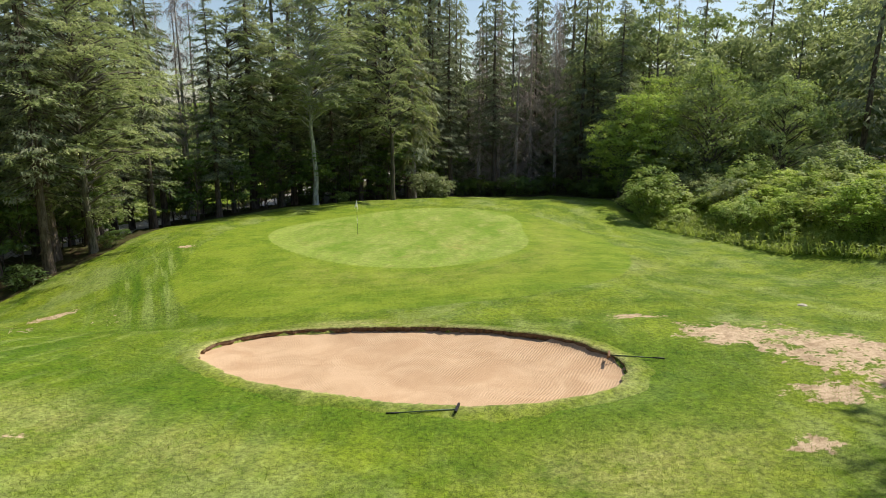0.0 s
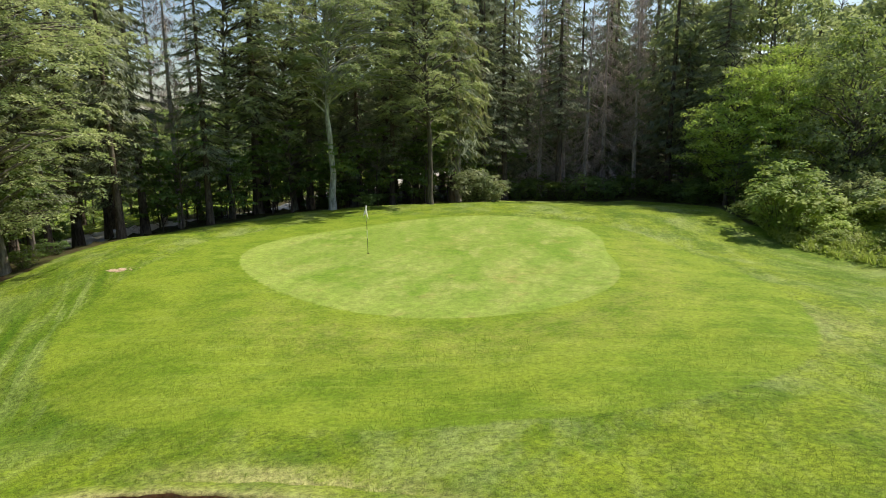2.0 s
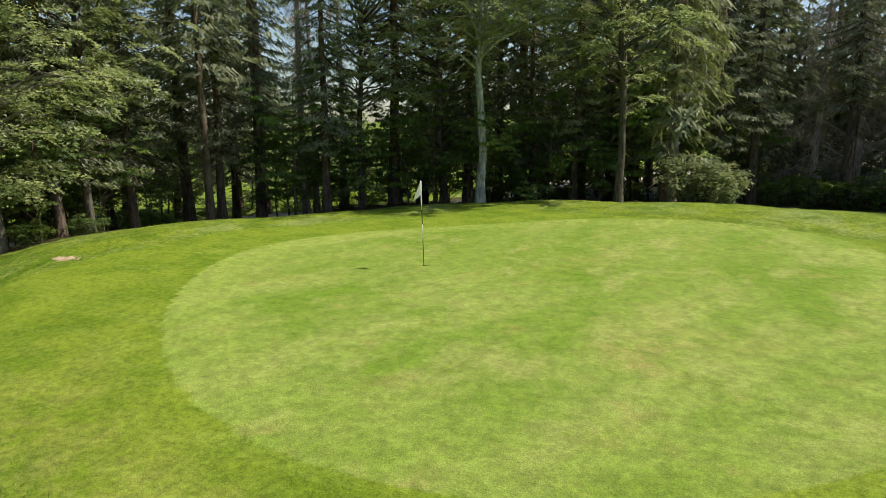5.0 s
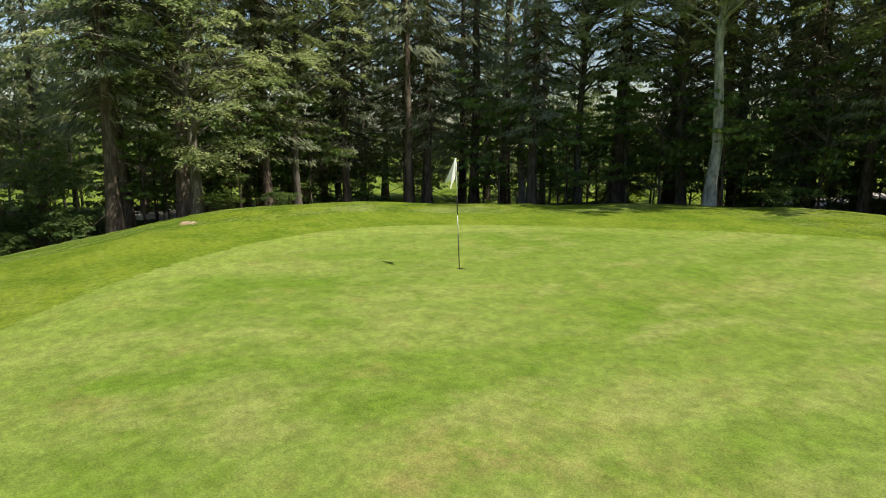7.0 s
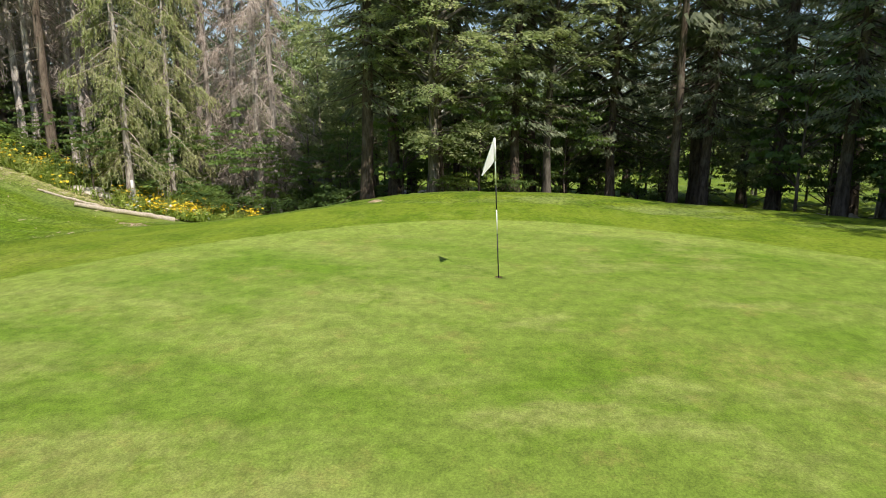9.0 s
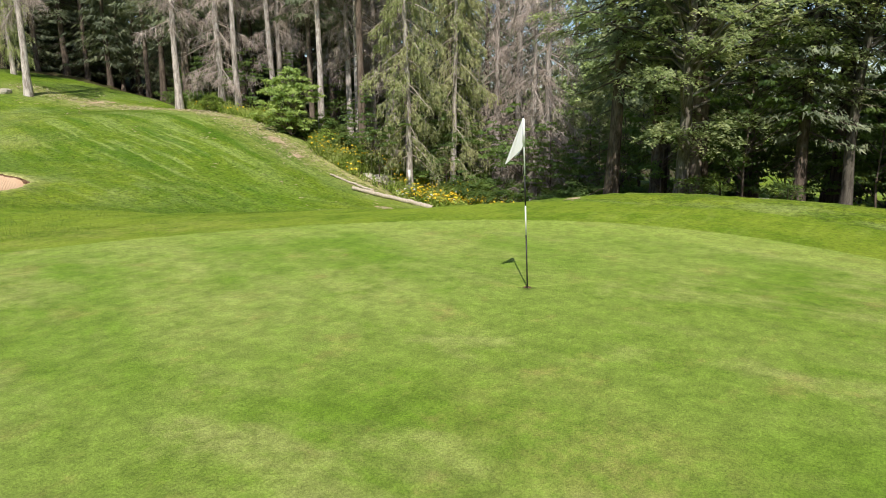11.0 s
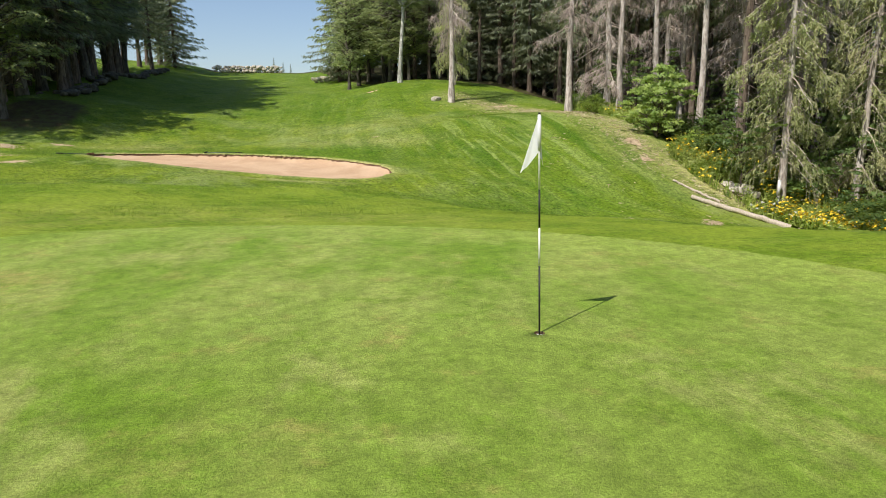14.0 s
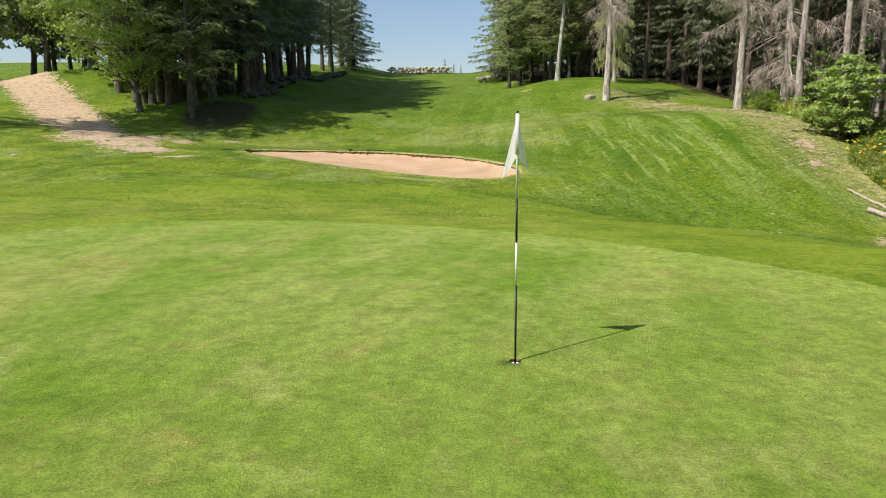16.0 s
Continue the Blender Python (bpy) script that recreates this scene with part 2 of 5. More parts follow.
TURF = ground_material()
SAND = sand_material()
SOIL = plain_material("damp_soil", (0.10, 0.058, 0.034), (0.27, 0.175, 0.105), 7, 0.95, 0.8, 0.05)
BARK = bark_material("spruce_bark", (0.075, 0.055, 0.042), (0.21, 0.165, 0.13), (0.24, 0.23, 0.18))
BARK_PALE = bark_material("weathered_bark", (0.24, 0.20, 0.175), (0.60, 0.54, 0.49), (0.66, 0.63, 0.58))
BARK_LIMB = bark_material("dark_grey_bark", (0.07, 0.06, 0.048), (0.19, 0.17, 0.14), (0.26, 0.25, 0.21))
BARK_SMOOTH = bark_material("smooth_grey_bark", (0.20, 0.20, 0.17), (0.52, 0.52, 0.47), (0.70, 0.70, 0.66))
TWIG_DEAD = plain_material("dead_twigs", (0.27, 0.215, 0.185), (0.60, 0.51, 0.45), 1.5, 0.9, 0.0)
NEEDLE = leaf_material("spruce_needles", (0.075, 0.100, 0.060), (0.255, 0.285, 0.185), (0.31, 0.33, 0.19), 0.34, (0.46, 0.54, 0.22))
NEEDLE_GREY = leaf_material("grey_green_needles", (0.26, 0.30, 0.12), (0.54, 0.56, 0.27), (0.58, 0.55, 0.30), 0.38)
LEAF = leaf_material("broad_leaves", (0.100, 0.140, 0.055), (0.33, 0.38, 0.18), (0.50, 0.51, 0.25), 0.48, (0.50, 0.60, 0.21))
LEAF_BRIGHT = leaf_material("fresh_leaves", (0.16, 0.27, 0.045), (0.46, 0.59, 0.14), (0.58, 0.66, 0.17), 0.48)
LEAF_SILVER = leaf_material("silvery_leaves", (0.13, 0.19, 0.075), (0.38, 0.45, 0.22), (0.46, 0.53, 0.22), 0.40)
# leaf colour darkened for plants in the shade under the trees
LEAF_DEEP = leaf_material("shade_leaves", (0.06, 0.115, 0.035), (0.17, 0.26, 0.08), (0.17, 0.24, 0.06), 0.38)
LEAF_SHRUB = leaf_material("shrub_leaves", (0.14, 0.23, 0.055), (0.40, 0.50, 0.15), (0.48, 0.56, 0.17), 0.48)
HERB = leaf_material("weeds", (0.22, 0.33, 0.045), (0.56, 0.64, 0.16), (0.64, 0.68, 0.22), 0.50)
GRASS = leaf_material("grass_blade", (0.10, 0.19, 0.012), (0.28, 0.37, 0.05), (0.24, 0.34, 0.04), 0.35)
PETAL = plain_material("yellow_petals", (0.75, 0.50, 0.02), (0.95, 0.72, 0.06), 20, 0.7, 0.0)
PETAL_WHITE = plain_material("white_petals", (0.70, 0.70, 0.66), (0.85, 0.85, 0.80), 20, 0.7, 0.0)
# darker version of the field stone
STONE_DARK = plain_material("dark_stone", (0.05, 0.05, 0.035), (0.20, 0.18, 0.14), 4, 0.9, 0.6, 0.04)
STRAW = plain_material("cut_straw", (0.36, 0.28, 0.17), (0.62, 0.54, 0.36), 3, 0.9, 0.0)
STONE = plain_material("pale_field_stone", (0.36, 0.32, 0.25), (0.68, 0.62, 0.52), 4, 0.9, 0.6, 0.04)
WOOD = plain_material("barkless_log", (0.36, 0.29, 0.22), (0.66, 0.58, 0.48), 5, 0.85, 0.5, 0.03, stretch=(6, 6, 0.5))
CUT = plain_material("sawn_end", (0.50, 0.38, 0.24), (0.66, 0.54, 0.38), 12, 0.85, 0.2)
PAINT_WHITE = plain_material("white_paint", (0.72, 0.72, 0.70), (0.82, 0.82, 0.80), 12, 0.45, 0.05)
PAINT_BLACK = plain_material("black_paint", (0.012, 0.012, 0.013), (0.03, 0.03, 0.03), 12, 0.4, 0.05)
CLOTH = leaf_material("white_cloth", (0.92, 0.92, 0.93), (0.94, 0.94, 0.95), (0.93, 0.93, 0.94), 0.42, (0.96, 0.96, 0.96), False)
PLASTIC_BLACK = plain_material("black_plastic", (0.012, 0.012, 0.014), (0.028, 0.028, 0.03), 25, 0.5, 0.1)
HANDLE_GREEN = plain_material("green_metal_handle", (0.05, 0.09, 0.06), (0.13, 0.19, 0.13), 14, 0.4, 0.1)
HANDLE_DARK = plain_material("dark_green_handle", (0.012, 0.035, 0.022), (0.03, 0.06, 0.04), 14, 0.4, 0.1)
RAKE_WOOD = plain_material("worn_wood", (0.16, 0.085, 0.04), (0.30, 0.18, 0.10), 12, 0.8, 0.3)
CUP_WHITE = plain_material("white_cup_liner", (0.78, 0.78, 0.76), (0.85, 0.85, 0.83), 20, 0.5, 0.05)

# ---------------------------------------------------------------- shape of the land


def smooth(t):
    u = np.clip(t, 0.0, 1.0)
    return u * u * (3 - 2 * u)


RELIEF = (
    (-0.68, 0.57, 0.35, 0.30, 0.21, 0.95, 0.54, -1.08),
    (-2.39, 0.50, 0.24, 1.08, 0.20, 0.22, -0.52, 2.83),
    (-1.63, 0.69, -0.36, 0.61, -0.35, 1.38, -0.36, -0.87),
    (-0.11, 1.09, 1.18, 0.61, 0.02, 0.41, 0.63, 1.62),
    (-0.13, 0.79, 0.89, -0.42, 0.48, 0.33, 0.57, 0.45),
    (0.46, -0.80, -1.36, 0.06, -0.45, 0.40, -0.62, 1.19),
    (-0.10, 0.35, 0.18, 0.26, 0.00, 0.24, -0.07, 0.44),
    (-0.35, 0.23, 0.20, -0.34, 0.03, -0.13, -0.87, 0.73),
    (-0.04, -0.08, -0.65, 0.59, -0.12, 0.23, 0.18, -0.08),
    (-0.05, 0.37, -0.31, -0.47, 0.18, -0.19, -0.16, -0.17),
    (-0.03, 0.08, -0.24, -0.16, 0.45, -0.34, -0.19, 0.20),
)
BUNKER, BUNKER_TURN = (3.9, -21.4), radians(-20.0)


def broad_land(x, y):
    """The valley side: a fairway that climbs to the south, lower ground west and north, a slope to the east."""
    s = np.clip(-y - 22, 0, None)
    hill = 0.145 * (np.sqrt(s * s + 16) - 4)
    hill = np.where(hill > 9.3, 9.3 + (1 - np.exp(-(hill - 9.3) / 1.5)) * 1.5, hill)
    drop = 2.2 * smooth((-x - 9) / 15) * smooth((y + 34) / 16) + 1.4 * smooth((y - 14) / 16) * (1 - 0.7 * smooth((x - 4) / 16))
    gully = 0.6 * np.exp(-(((x + 7) / 4.5) ** 2 + ((y + 14.4) / 2.2) ** 2))
    bank = 0.19 * np.clip(x - 22, 0, 14) * smooth((y + 34) / 12) * smooth((16 - y) / 10)
    sides = 1.3 * smooth((-x - 1) / 10) * smooth((-y - 30) / 12) + 1.2 * smooth((x - 9) / 8) * smooth((-y - 28) / 8)
    return hill - gully - np.minimum(drop, 2.4) + bank + sides + 0.04 * np.clip(x - 16, 0, 24) * smooth((-y - 26) / 10)


def land(x, y):
    """Height of the ground."""
    x, y = np.asarray(x, float), np.asarray(y, float)
    z = broad_land(x, y)
    for j, row in enumerate(RELIEF):
        for i, h in enumerate(row):
            z = z + h * np.exp(-((x + 28 - 8 * i) ** 2 + (y + 52 - 8 * j) ** 2) / 64.0)
    z = z * smooth((green_edge(x, y) - 0.75) / 0.4)
    z = z - 0.6 * np.exp(-((x - 10.5) / 6) ** 2 - ((y + 29.2) / 5) ** 2)
    # hillside beyond the trees to the north-east, lower meadow to the west
    z = z + 0.22 * np.clip((x + y) / 1.414 - 48, 0, 90) * smooth((y - 5) / 25)
    z = z - 2.5 * smooth((-x - 30) / 30) * smooth((y + 25) / 25)
    return z


def level(x, y):
    return float(land(x, y))


def bunker_radius(a):
    """Outline of the bunker about its middle, by angle."""
    c, s = np.cos(a - BUNKER_TURN), np.sin(a - BUNKER_TURN)
    r = 1.0 / ((np.abs(c) / 6.2) ** 2.1 + (np.abs(s) / 2.95) ** 2.1) ** (1 / 2.1)
    return r * (1 + 0.01 * np.sin(3 * a + 0.6) + 0.015 * np.sin(5 * a + 2.0) + 0.008 * np.sin(11 * a))


def in_bunker(x, y):
    dx, dy = x - BUNKER[0], y - BUNKER[1]
    return np.hypot(dx, dy) / bunker_radius(np.arctan2(dy, dx))


def green_edge(x, y):
    """Below 1 on the putting surface."""
    dx, dy = x - 3.0, y - 1.0
    a = np.arctan2(dy, dx)
    r = 8.6 + 0.22 * np.cos(a) - 0.08 * np.sin(a) - 0.75 * np.cos(2 * a) + 0.44 * np.sin(2 * a) - 0.78 * np.cos(3 * a) - 0.10 * np.sin(4 * a)
    return np.hypot(dx, dy) / r


# the open, mown ground, anticlockwise from the south-west
OPEN = [(-3.5, -96), (-5.5, -70), (-8, -56), (-15, -47), (-18, -39), (-17.2, -32), (-17, -26), (-15.5, -20), (-15.2, -15.5), (-18, -11), (-15.5, -6),
        (-13.6, -2), (-14, 5), (-12, 11), (-6.5, 14.6), (0, 17.0), (4, 20.5), (8.5, 26.0), (16.0, 26.0), (19.5, 18.0), (19.2, 10), (21.4, 1.5), (22.4, -6), (25, -14),
        (31, -24), (37, -40), (27, -44), (24, -36), (20, -30), (13.8, -28.5), (13.2, -36), (14.2, -50), (14.5, -70), (13, -96)]


def open_gap(x, y):
    """Metres to the edge of the mown ground: negative on it."""
    x, y = np.asarray(x, float), np.asarray(y, float)
    best, inside = np.full(x.shape, 1e9), np.zeros(x.shape, bool)
    for (ax, ay), (bx, by) in zip(OPEN, OPEN[1:] + OPEN[:1]):
        ex, ey = bx - ax, by - ay
        t = np.clip(((x - ax) * ex + (y - ay) * ey) / (ex * ex + ey * ey), 0, 1)
        best = np.minimum(best, np.hypot(x - ax - t * ex, y - ay - t * ey))
        cross = (ay > y) != (by > y)
        inside ^= cross & (x < ax + (y - ay) * ex / (ey if ey else 1e-9))
    return np.where(inside, -best, best)


def blob(x, y, cx, cy, rx, ry, turn=0.0):
    """1 in the middle of an oval, falling to 0 at twice its radii."""
    c, s = math.cos(turn), math.sin(turn)
    u, v = (x - cx) * c + (y - cy) * s, -(x - cx) * s + (y - cy) * c
    return np.clip(1.0 - 0.5 * np.hypot(u / rx, v / ry), 0, 1)


def strip(x, y, pts, width):
    """1 along a line, falling to 0 at its border."""
    best = np.full(x.shape, 1e9)
    for (ax, ay), (bx, by) in zip(pts, pts[1:]):
        ex, ey = bx - ax, by - ay
        t = np.clip(((x - ax) * ex + (y - ay) * ey) / (ex * ex + ey * ey), 0, 1)
        best = np.minimum(best, np.hypot(x - ax - t * ex, y - ay - t * ey))
    return np.clip(1.0 - best / width, 0, 1)


LANE = [(-31, -4), (-27, 2), (-20, 16), (-12, 34), (-2, 60)]
TRACK = [(14.2, -21.4), (17.8, -25.4), (21.5, -29.5), (26.5, -35.5), (32, -41.5), (40, -48)]

SIGHT = [(-13.0, 2.5), (-23.0, 17.0)]   # gap between the trunks towards the lane
EDGE_BAND = [(-10.0, -38.5), (-13.0, -33.0), (-14.6, -26.0), (-13.6, -20.0), (-14.8, -16.0)]


def grid_steps(lo, hi, step, far):
    """Even steps in the middle, growing outwards."""
    mid = list(np.arange(lo, hi + 1e-6, step))
    for sign in (-1, 1):
        d, at = step, mid[0] if sign < 0 else mid[-1]
        grown = []
        while abs(at) < far:
            d *= 1.16
            at += sign * d
            grown.append(at)
        mid = grown[::-1] + mid if sign < 0 else mid + grown
    return np.array(mid)


def mesh_from(name, verts, faces, mat, smooth_faces=False):
    me = bpy.data.meshes.new(name)
    me.from_pydata(np.asarray(verts).tolist(), [], faces if isinstance(faces, list) else faces.tolist())
    me.materials.append(mat)
    if smooth_faces:
        me.polygons.foreach_set("use_smooth", np.ones(len(me.polygons), bool))
    me.update()
    return me


def part(name, mesh, parent, label=""):
    ob = new(name, mesh)
    ob.parent = parent
    return tagged(ob, label) if label else ob


def build_ground():
    xs, ys = grid_steps(-31.0, 33.0, 0.34, 900), grid_steps(-44.0, 24.0, 0.34, 900)
    X, Y = np.meshgrid(xs, ys)
    x, y = X.ravel(), Y.ravel()
    z = land(x, y)
    gap = open_gap(x, y)
    rng = np.random.default_rng(4)
    wild = smooth(gap / 3.0)
    near = (np.abs(x) < 60) & (np.abs(y + 10) < 70)
    z = z + np.where(near, 0.012 + 0.06 * wild, 0) * rng.standard_normal(z.size) * (green_edge(x, y) > 1.25)
    z = z + 0.05 * np.sin(0.9 * x + 0.4 * y) * np.sin(0.7 * y - 0.3 * x) * (green_edge(x, y) > 1.3)
    inside = in_bunker(x, y)
    z = np.where(inside < 1.0, z - 0.9 * smooth((1.0 - inside) / 0.05), z)
    z = np.where((inside < 1.14) & (inside >= 1.0), np.minimum(z, land(x, y)) - 0.02, z)
    nx, ny = xs.size, ys.size
    i = np.arange(nx * ny).reshape(ny, nx)
    faces = np.stack([i[:-1, :-1], i[:-1, 1:], i[1:, 1:], i[1:, :-1]], -1).reshape(-1, 4)
    middle = np.c_[x, y][faces].mean(1)
    faces = faces[np.hypot(middle[:, 0], middle[:, 1]) > 0.45]
    me = mesh_from("ground", np.c_[x, y, z], faces, TURF, True)
    green = smooth((1.035 - green_edge(x, y)) / 0.07)
    apron = smooth((1.0 - (np.abs((x - 3.3) / 11.8) ** 2.6 + np.abs((y + 2.5) / 13.2) ** 2.6) ** (1 / 2.6)) / 0.03)
    bare = np.zeros_like(x)
    for b in ((11.1, -18.8, 0.6, 0.3, 0.2), (12.0, -18.9, 0.3, 0.15, 0.0), (-9.0, -3.4, 0.55, 0.22, 0.4), (13.2, -21.4, 0.9, 0.35, 0.1), (15.2, -22.3, 1.5, 0.7, -0.1),
              (16.8, -24.5, 2.4, 1.3, 0.6), (-11.4, -12.2, 0.9, 0.35, 0.9), (-14.0, -21.5, 0.8, 0.35, 1.2), (-13.2, -19.2, 0.5, 0.3, 1.0),
              (-12.6, -35.8, 1.0, 0.35, 0.0), (-4.6, -43.0, 0.7, 0.2, 0.2), 
              (-2.6, -27.2, 0.25, 0.18, 0.0), (13.6, -25.2, 0.7, 0.6, 0.0), (12.1, -27.3, 0.5, 0.3, 0.3),
              (13.2, -20.4, 0.8, 0.35, 0.3)):
        bare = np.maximum(bare, blob(x, y, *b))
    bare = np.maximum(bare, strip(x, y, TRACK, 2.9) * (0.72 + 0.5 * smooth((x - 16) / 4)))
    bare = np.maximum(bare, 0.74 * strip(x, y, [(12.8, -20.6), (14.6, -22.4), (15.4, -26.2)], 1.9))
    dry = np.maximum(0.8 * blob(x, y, -1.6, -26.6, 3.0, 1.0, -0.35), 0.95 * strip(x, y, EDGE_BAND, 2.9))
    dry = np.maximum(dry, 0.5 * smooth((1.06 - inside) / 0.04))
    dry = np.maximum(dry, 1.3 * blob(x, y, 2.6, -17.7, 1.7, 0.45, -0.2))
    dry = np.maximum(dry, 0.6 * blob(x, y, 12.8, -9.0, 2.0, 1.6, 0.3))
    dry = np.maximum(dry, 0.45 * blob(x, y, -2.5, -30.5, 3.5, 2.0))
    dry = np.maximum(dry, 0.5 * blob(x, y, 9.0, -27.6, 2.0, 1.2, 0.4))
    forest = smooth((gap + 0.4) / 1.2)
    lane = strip(x, y, LANE, 3.0)
    meadow = smooth((-(x - 0.35 * y) - 27) / 4) * smooth((y + 16) / 6)
    forest = forest * (1 - meadow) * (1 - 0.75 * smooth((x - 11) / 3) * smooth((-y - 27) / 3))
    forest = forest * (1 - smooth((x - 19) / 3) * smooth((y + 34) / 6) * smooth((20 - y) / 8))
    forest = np.maximum(forest, 0.95 * blob(x, y, 14.5, -32.5, 2.2, 3.0))
    forest = np.where(np.hypot(x, y + 20) > 120, forest * 0.2, forest)
    gravel = smooth(lane * 2.2)
    mown = np.maximum(1.5 * blob(x, y, -8.8, -23.0, 3.4, 7.0, -0.05), 1.8 * blob(x, y, -6.9, -9.6, 2.5, 4.8, 0.42))
    mown = np.maximum(mown, 1.1 * blob(x, y, 18.6, 1.0, 1.0, 5.0, -0.15))
    mown = np.clip(np.maximum(mown, 0.8 * blob(x, y, -2.0, -24.0, 5.0, 5.0)), 0, 1)
    mown = np.maximum(mown, 0.65 * blob(x, y, -1.0, -40.0, 5.0, 10.0))
    north = np.clip(y + 19, 0, 3.9)
    course = x + 0.06 * north ** 2 + 0.468 * np.clip(y + 15.1, 0, 30) + 0.006 * np.clip(-24 - y, 0, 20) ** 2
    # dark ring and left-front patch at the bunker: shade put into the turf colour
    lush_shade = smooth((1.75 - inside) / 0.5) * smooth((-y - 19.5) / 3) * (1 - smooth((-y - 27) / 2.5))
    lush_shade = np.maximum(lush_shade, 1.3 * blob(x, y, -1.0, -24.1, 2.4, 0.8, -0.55))
    lush_shade = np.maximum(lush_shade, 1.0 * blob(x, y, -5.8, -14.8, 4.5, 1.4, 0.15))
    lush_shade = np.maximum(lush_shade, 0.7 * smooth((-y - 30) / 10))
    ring = green_edge(x, y)
    worn = 0.28 * smooth((ring - 1.03) / 0.08) * smooth((1.5 - ring) / 0.3) * smooth((x - y - 2) / 8)
    worn = worn + 0.6 * blob(x, y, 6.0, -3.5, 0.45, 0.25, 0.3) + 0.6 * blob(x, y, 6.1, -4.3, 0.4, 0.3, -0.4) + 0.35 * blob(x, y, 6.6, -2.6, 0.9, 0.5, 0.2)
    worn = worn + 0.35 * blob(x, y, 3.4, 2.4, 0.5, 1.1, -0.5) + 0.3 * blob(x, y, -2.2, -2.6, 0.7, 0.4, 0.2)
    rim = smooth((ring - 0.84) / 0.03) * (0.45 + 0.55 * smooth((4 - x - 0.3 * y) / 6))
    for name, chan in (("zones_a", (green, apron, bare)), ("zones_b", (forest, dry, gravel)), ("zones_c", (mown, lush_shade, worn)), ("zones_d", (course, y, rim))):
        a = me.color_attributes.new(name, "FLOAT_COLOR", "POINT")
        a.data.foreach_set("color", np.c_[chan[0], chan[1], chan[2], np.ones_like(x)].astype(np.float32).ravel())
    ob = new("ground", me)
    return tagged(ob, "mown golf course turf rising to a wooded edge", "ground", kind="structure")


ground = build_ground()


def build_bunker():
    """Sand in a hollow, a cut soil edge round it and a turf lip."""
    n = 220
    a = np.linspace(0, 2 * np.pi, n, endpoint=False)
    r = bunker_radius(a) * (1 + 0.006 * np.sin(23 * a) + 0.005 * np.sin(41 * a + 1))
    root = tagged(new("bunker"), "oval sand bunker with a cut turf edge beside the green", "bunker", kind="structure")
    ux, uy = np.cos(a), np.sin(a)
    rng = np.random.default_rng(8)

    def ring(off, dz):
        x, y = BUNKER[0] + ux * (r + off), BUNKER[1] + uy * (r + off)
        return np.c_[x, y, land(x, y) + dz]

    jag = rng.normal(0, 0.025, n)
    rings = [ring(0.75, -0.06), ring(0.4, 0.02), ring(0.12, 0.045), ring(jag, 0.035), ring(jag - 0.03, 0.0)]
    i = np.arange(n)
    faces = [[k * n + j, k * n + (j + 1) % n, (k + 1) * n + (j + 1) % n, (k + 1) * n + j] for k in range(4) for j in i]
    v = np.concatenate(rings)
    me = mesh_from("turf_lip", v, faces, TURF, True)
    dry = me.color_attributes.new("zones_b", "FLOAT_COLOR", "POINT")
    val = np.repeat([0.05, 0.15, 0.4, 0.8, 0.9], n)
    dry.data.foreach_set("color", np.c_[np.zeros(5 * n), val, np.zeros(5 * n), np.ones(5 * n)].astype(np.float32).ravel())
    part("turf_lip", me, root, "ragged turf edge, dry in places")
    jag2 = jag + rng.normal(0, 0.02, n)
    rings = [ring(jag, 0.02), ring(jag2 - 0.02, -0.08), ring(jag2 + 0.02, -0.17), ring(jag2 - 0.04, -0.45)]
    v = np.concatenate(rings)
    faces = [[k * n + j, k * n + (j + 1) % n, (k + 1) * n + (j + 1) % n, (k + 1) * n + j] for k in range(3) for j in i]
    part("soil_edge", mesh_from("soil_edge", v, faces, SOIL, False), root, "dark cut soil edge")
    # sand sheet
    m = 26
    verts, faces = [], []
    for k in range(m + 1):
        f = k / m
        x, y = BUNKER[0] + ux * r * f * 1.01, BUNKER[1] + uy * r * f * 1.01
        dip = -0.15 - 0.16 * (1 - f ** 3)
        wob = 0.015 * np.sin(2.1 * x + 1.3 * y) + 0.012 * np.sin(3.7 * y - 1.1 * x)
        verts.append(np.c_[x, y, land(x, y) + dip + wob + 0.10 * smooth((f - 0.93) / 0.07) * (uy < 0.2)])
    v = np.concatenate(verts)
    faces = [[k * n + j, k * n + (j + 1) % n, (k + 1) * n + (j + 1) % n, (k + 1) * n + j] for k in range(m) for j in i]
    part("sand", mesh_from("sand", v, faces, SAND, True), root, "raked pale orange sand")


build_bunker()

# ---------------------------------------------------------------- plants


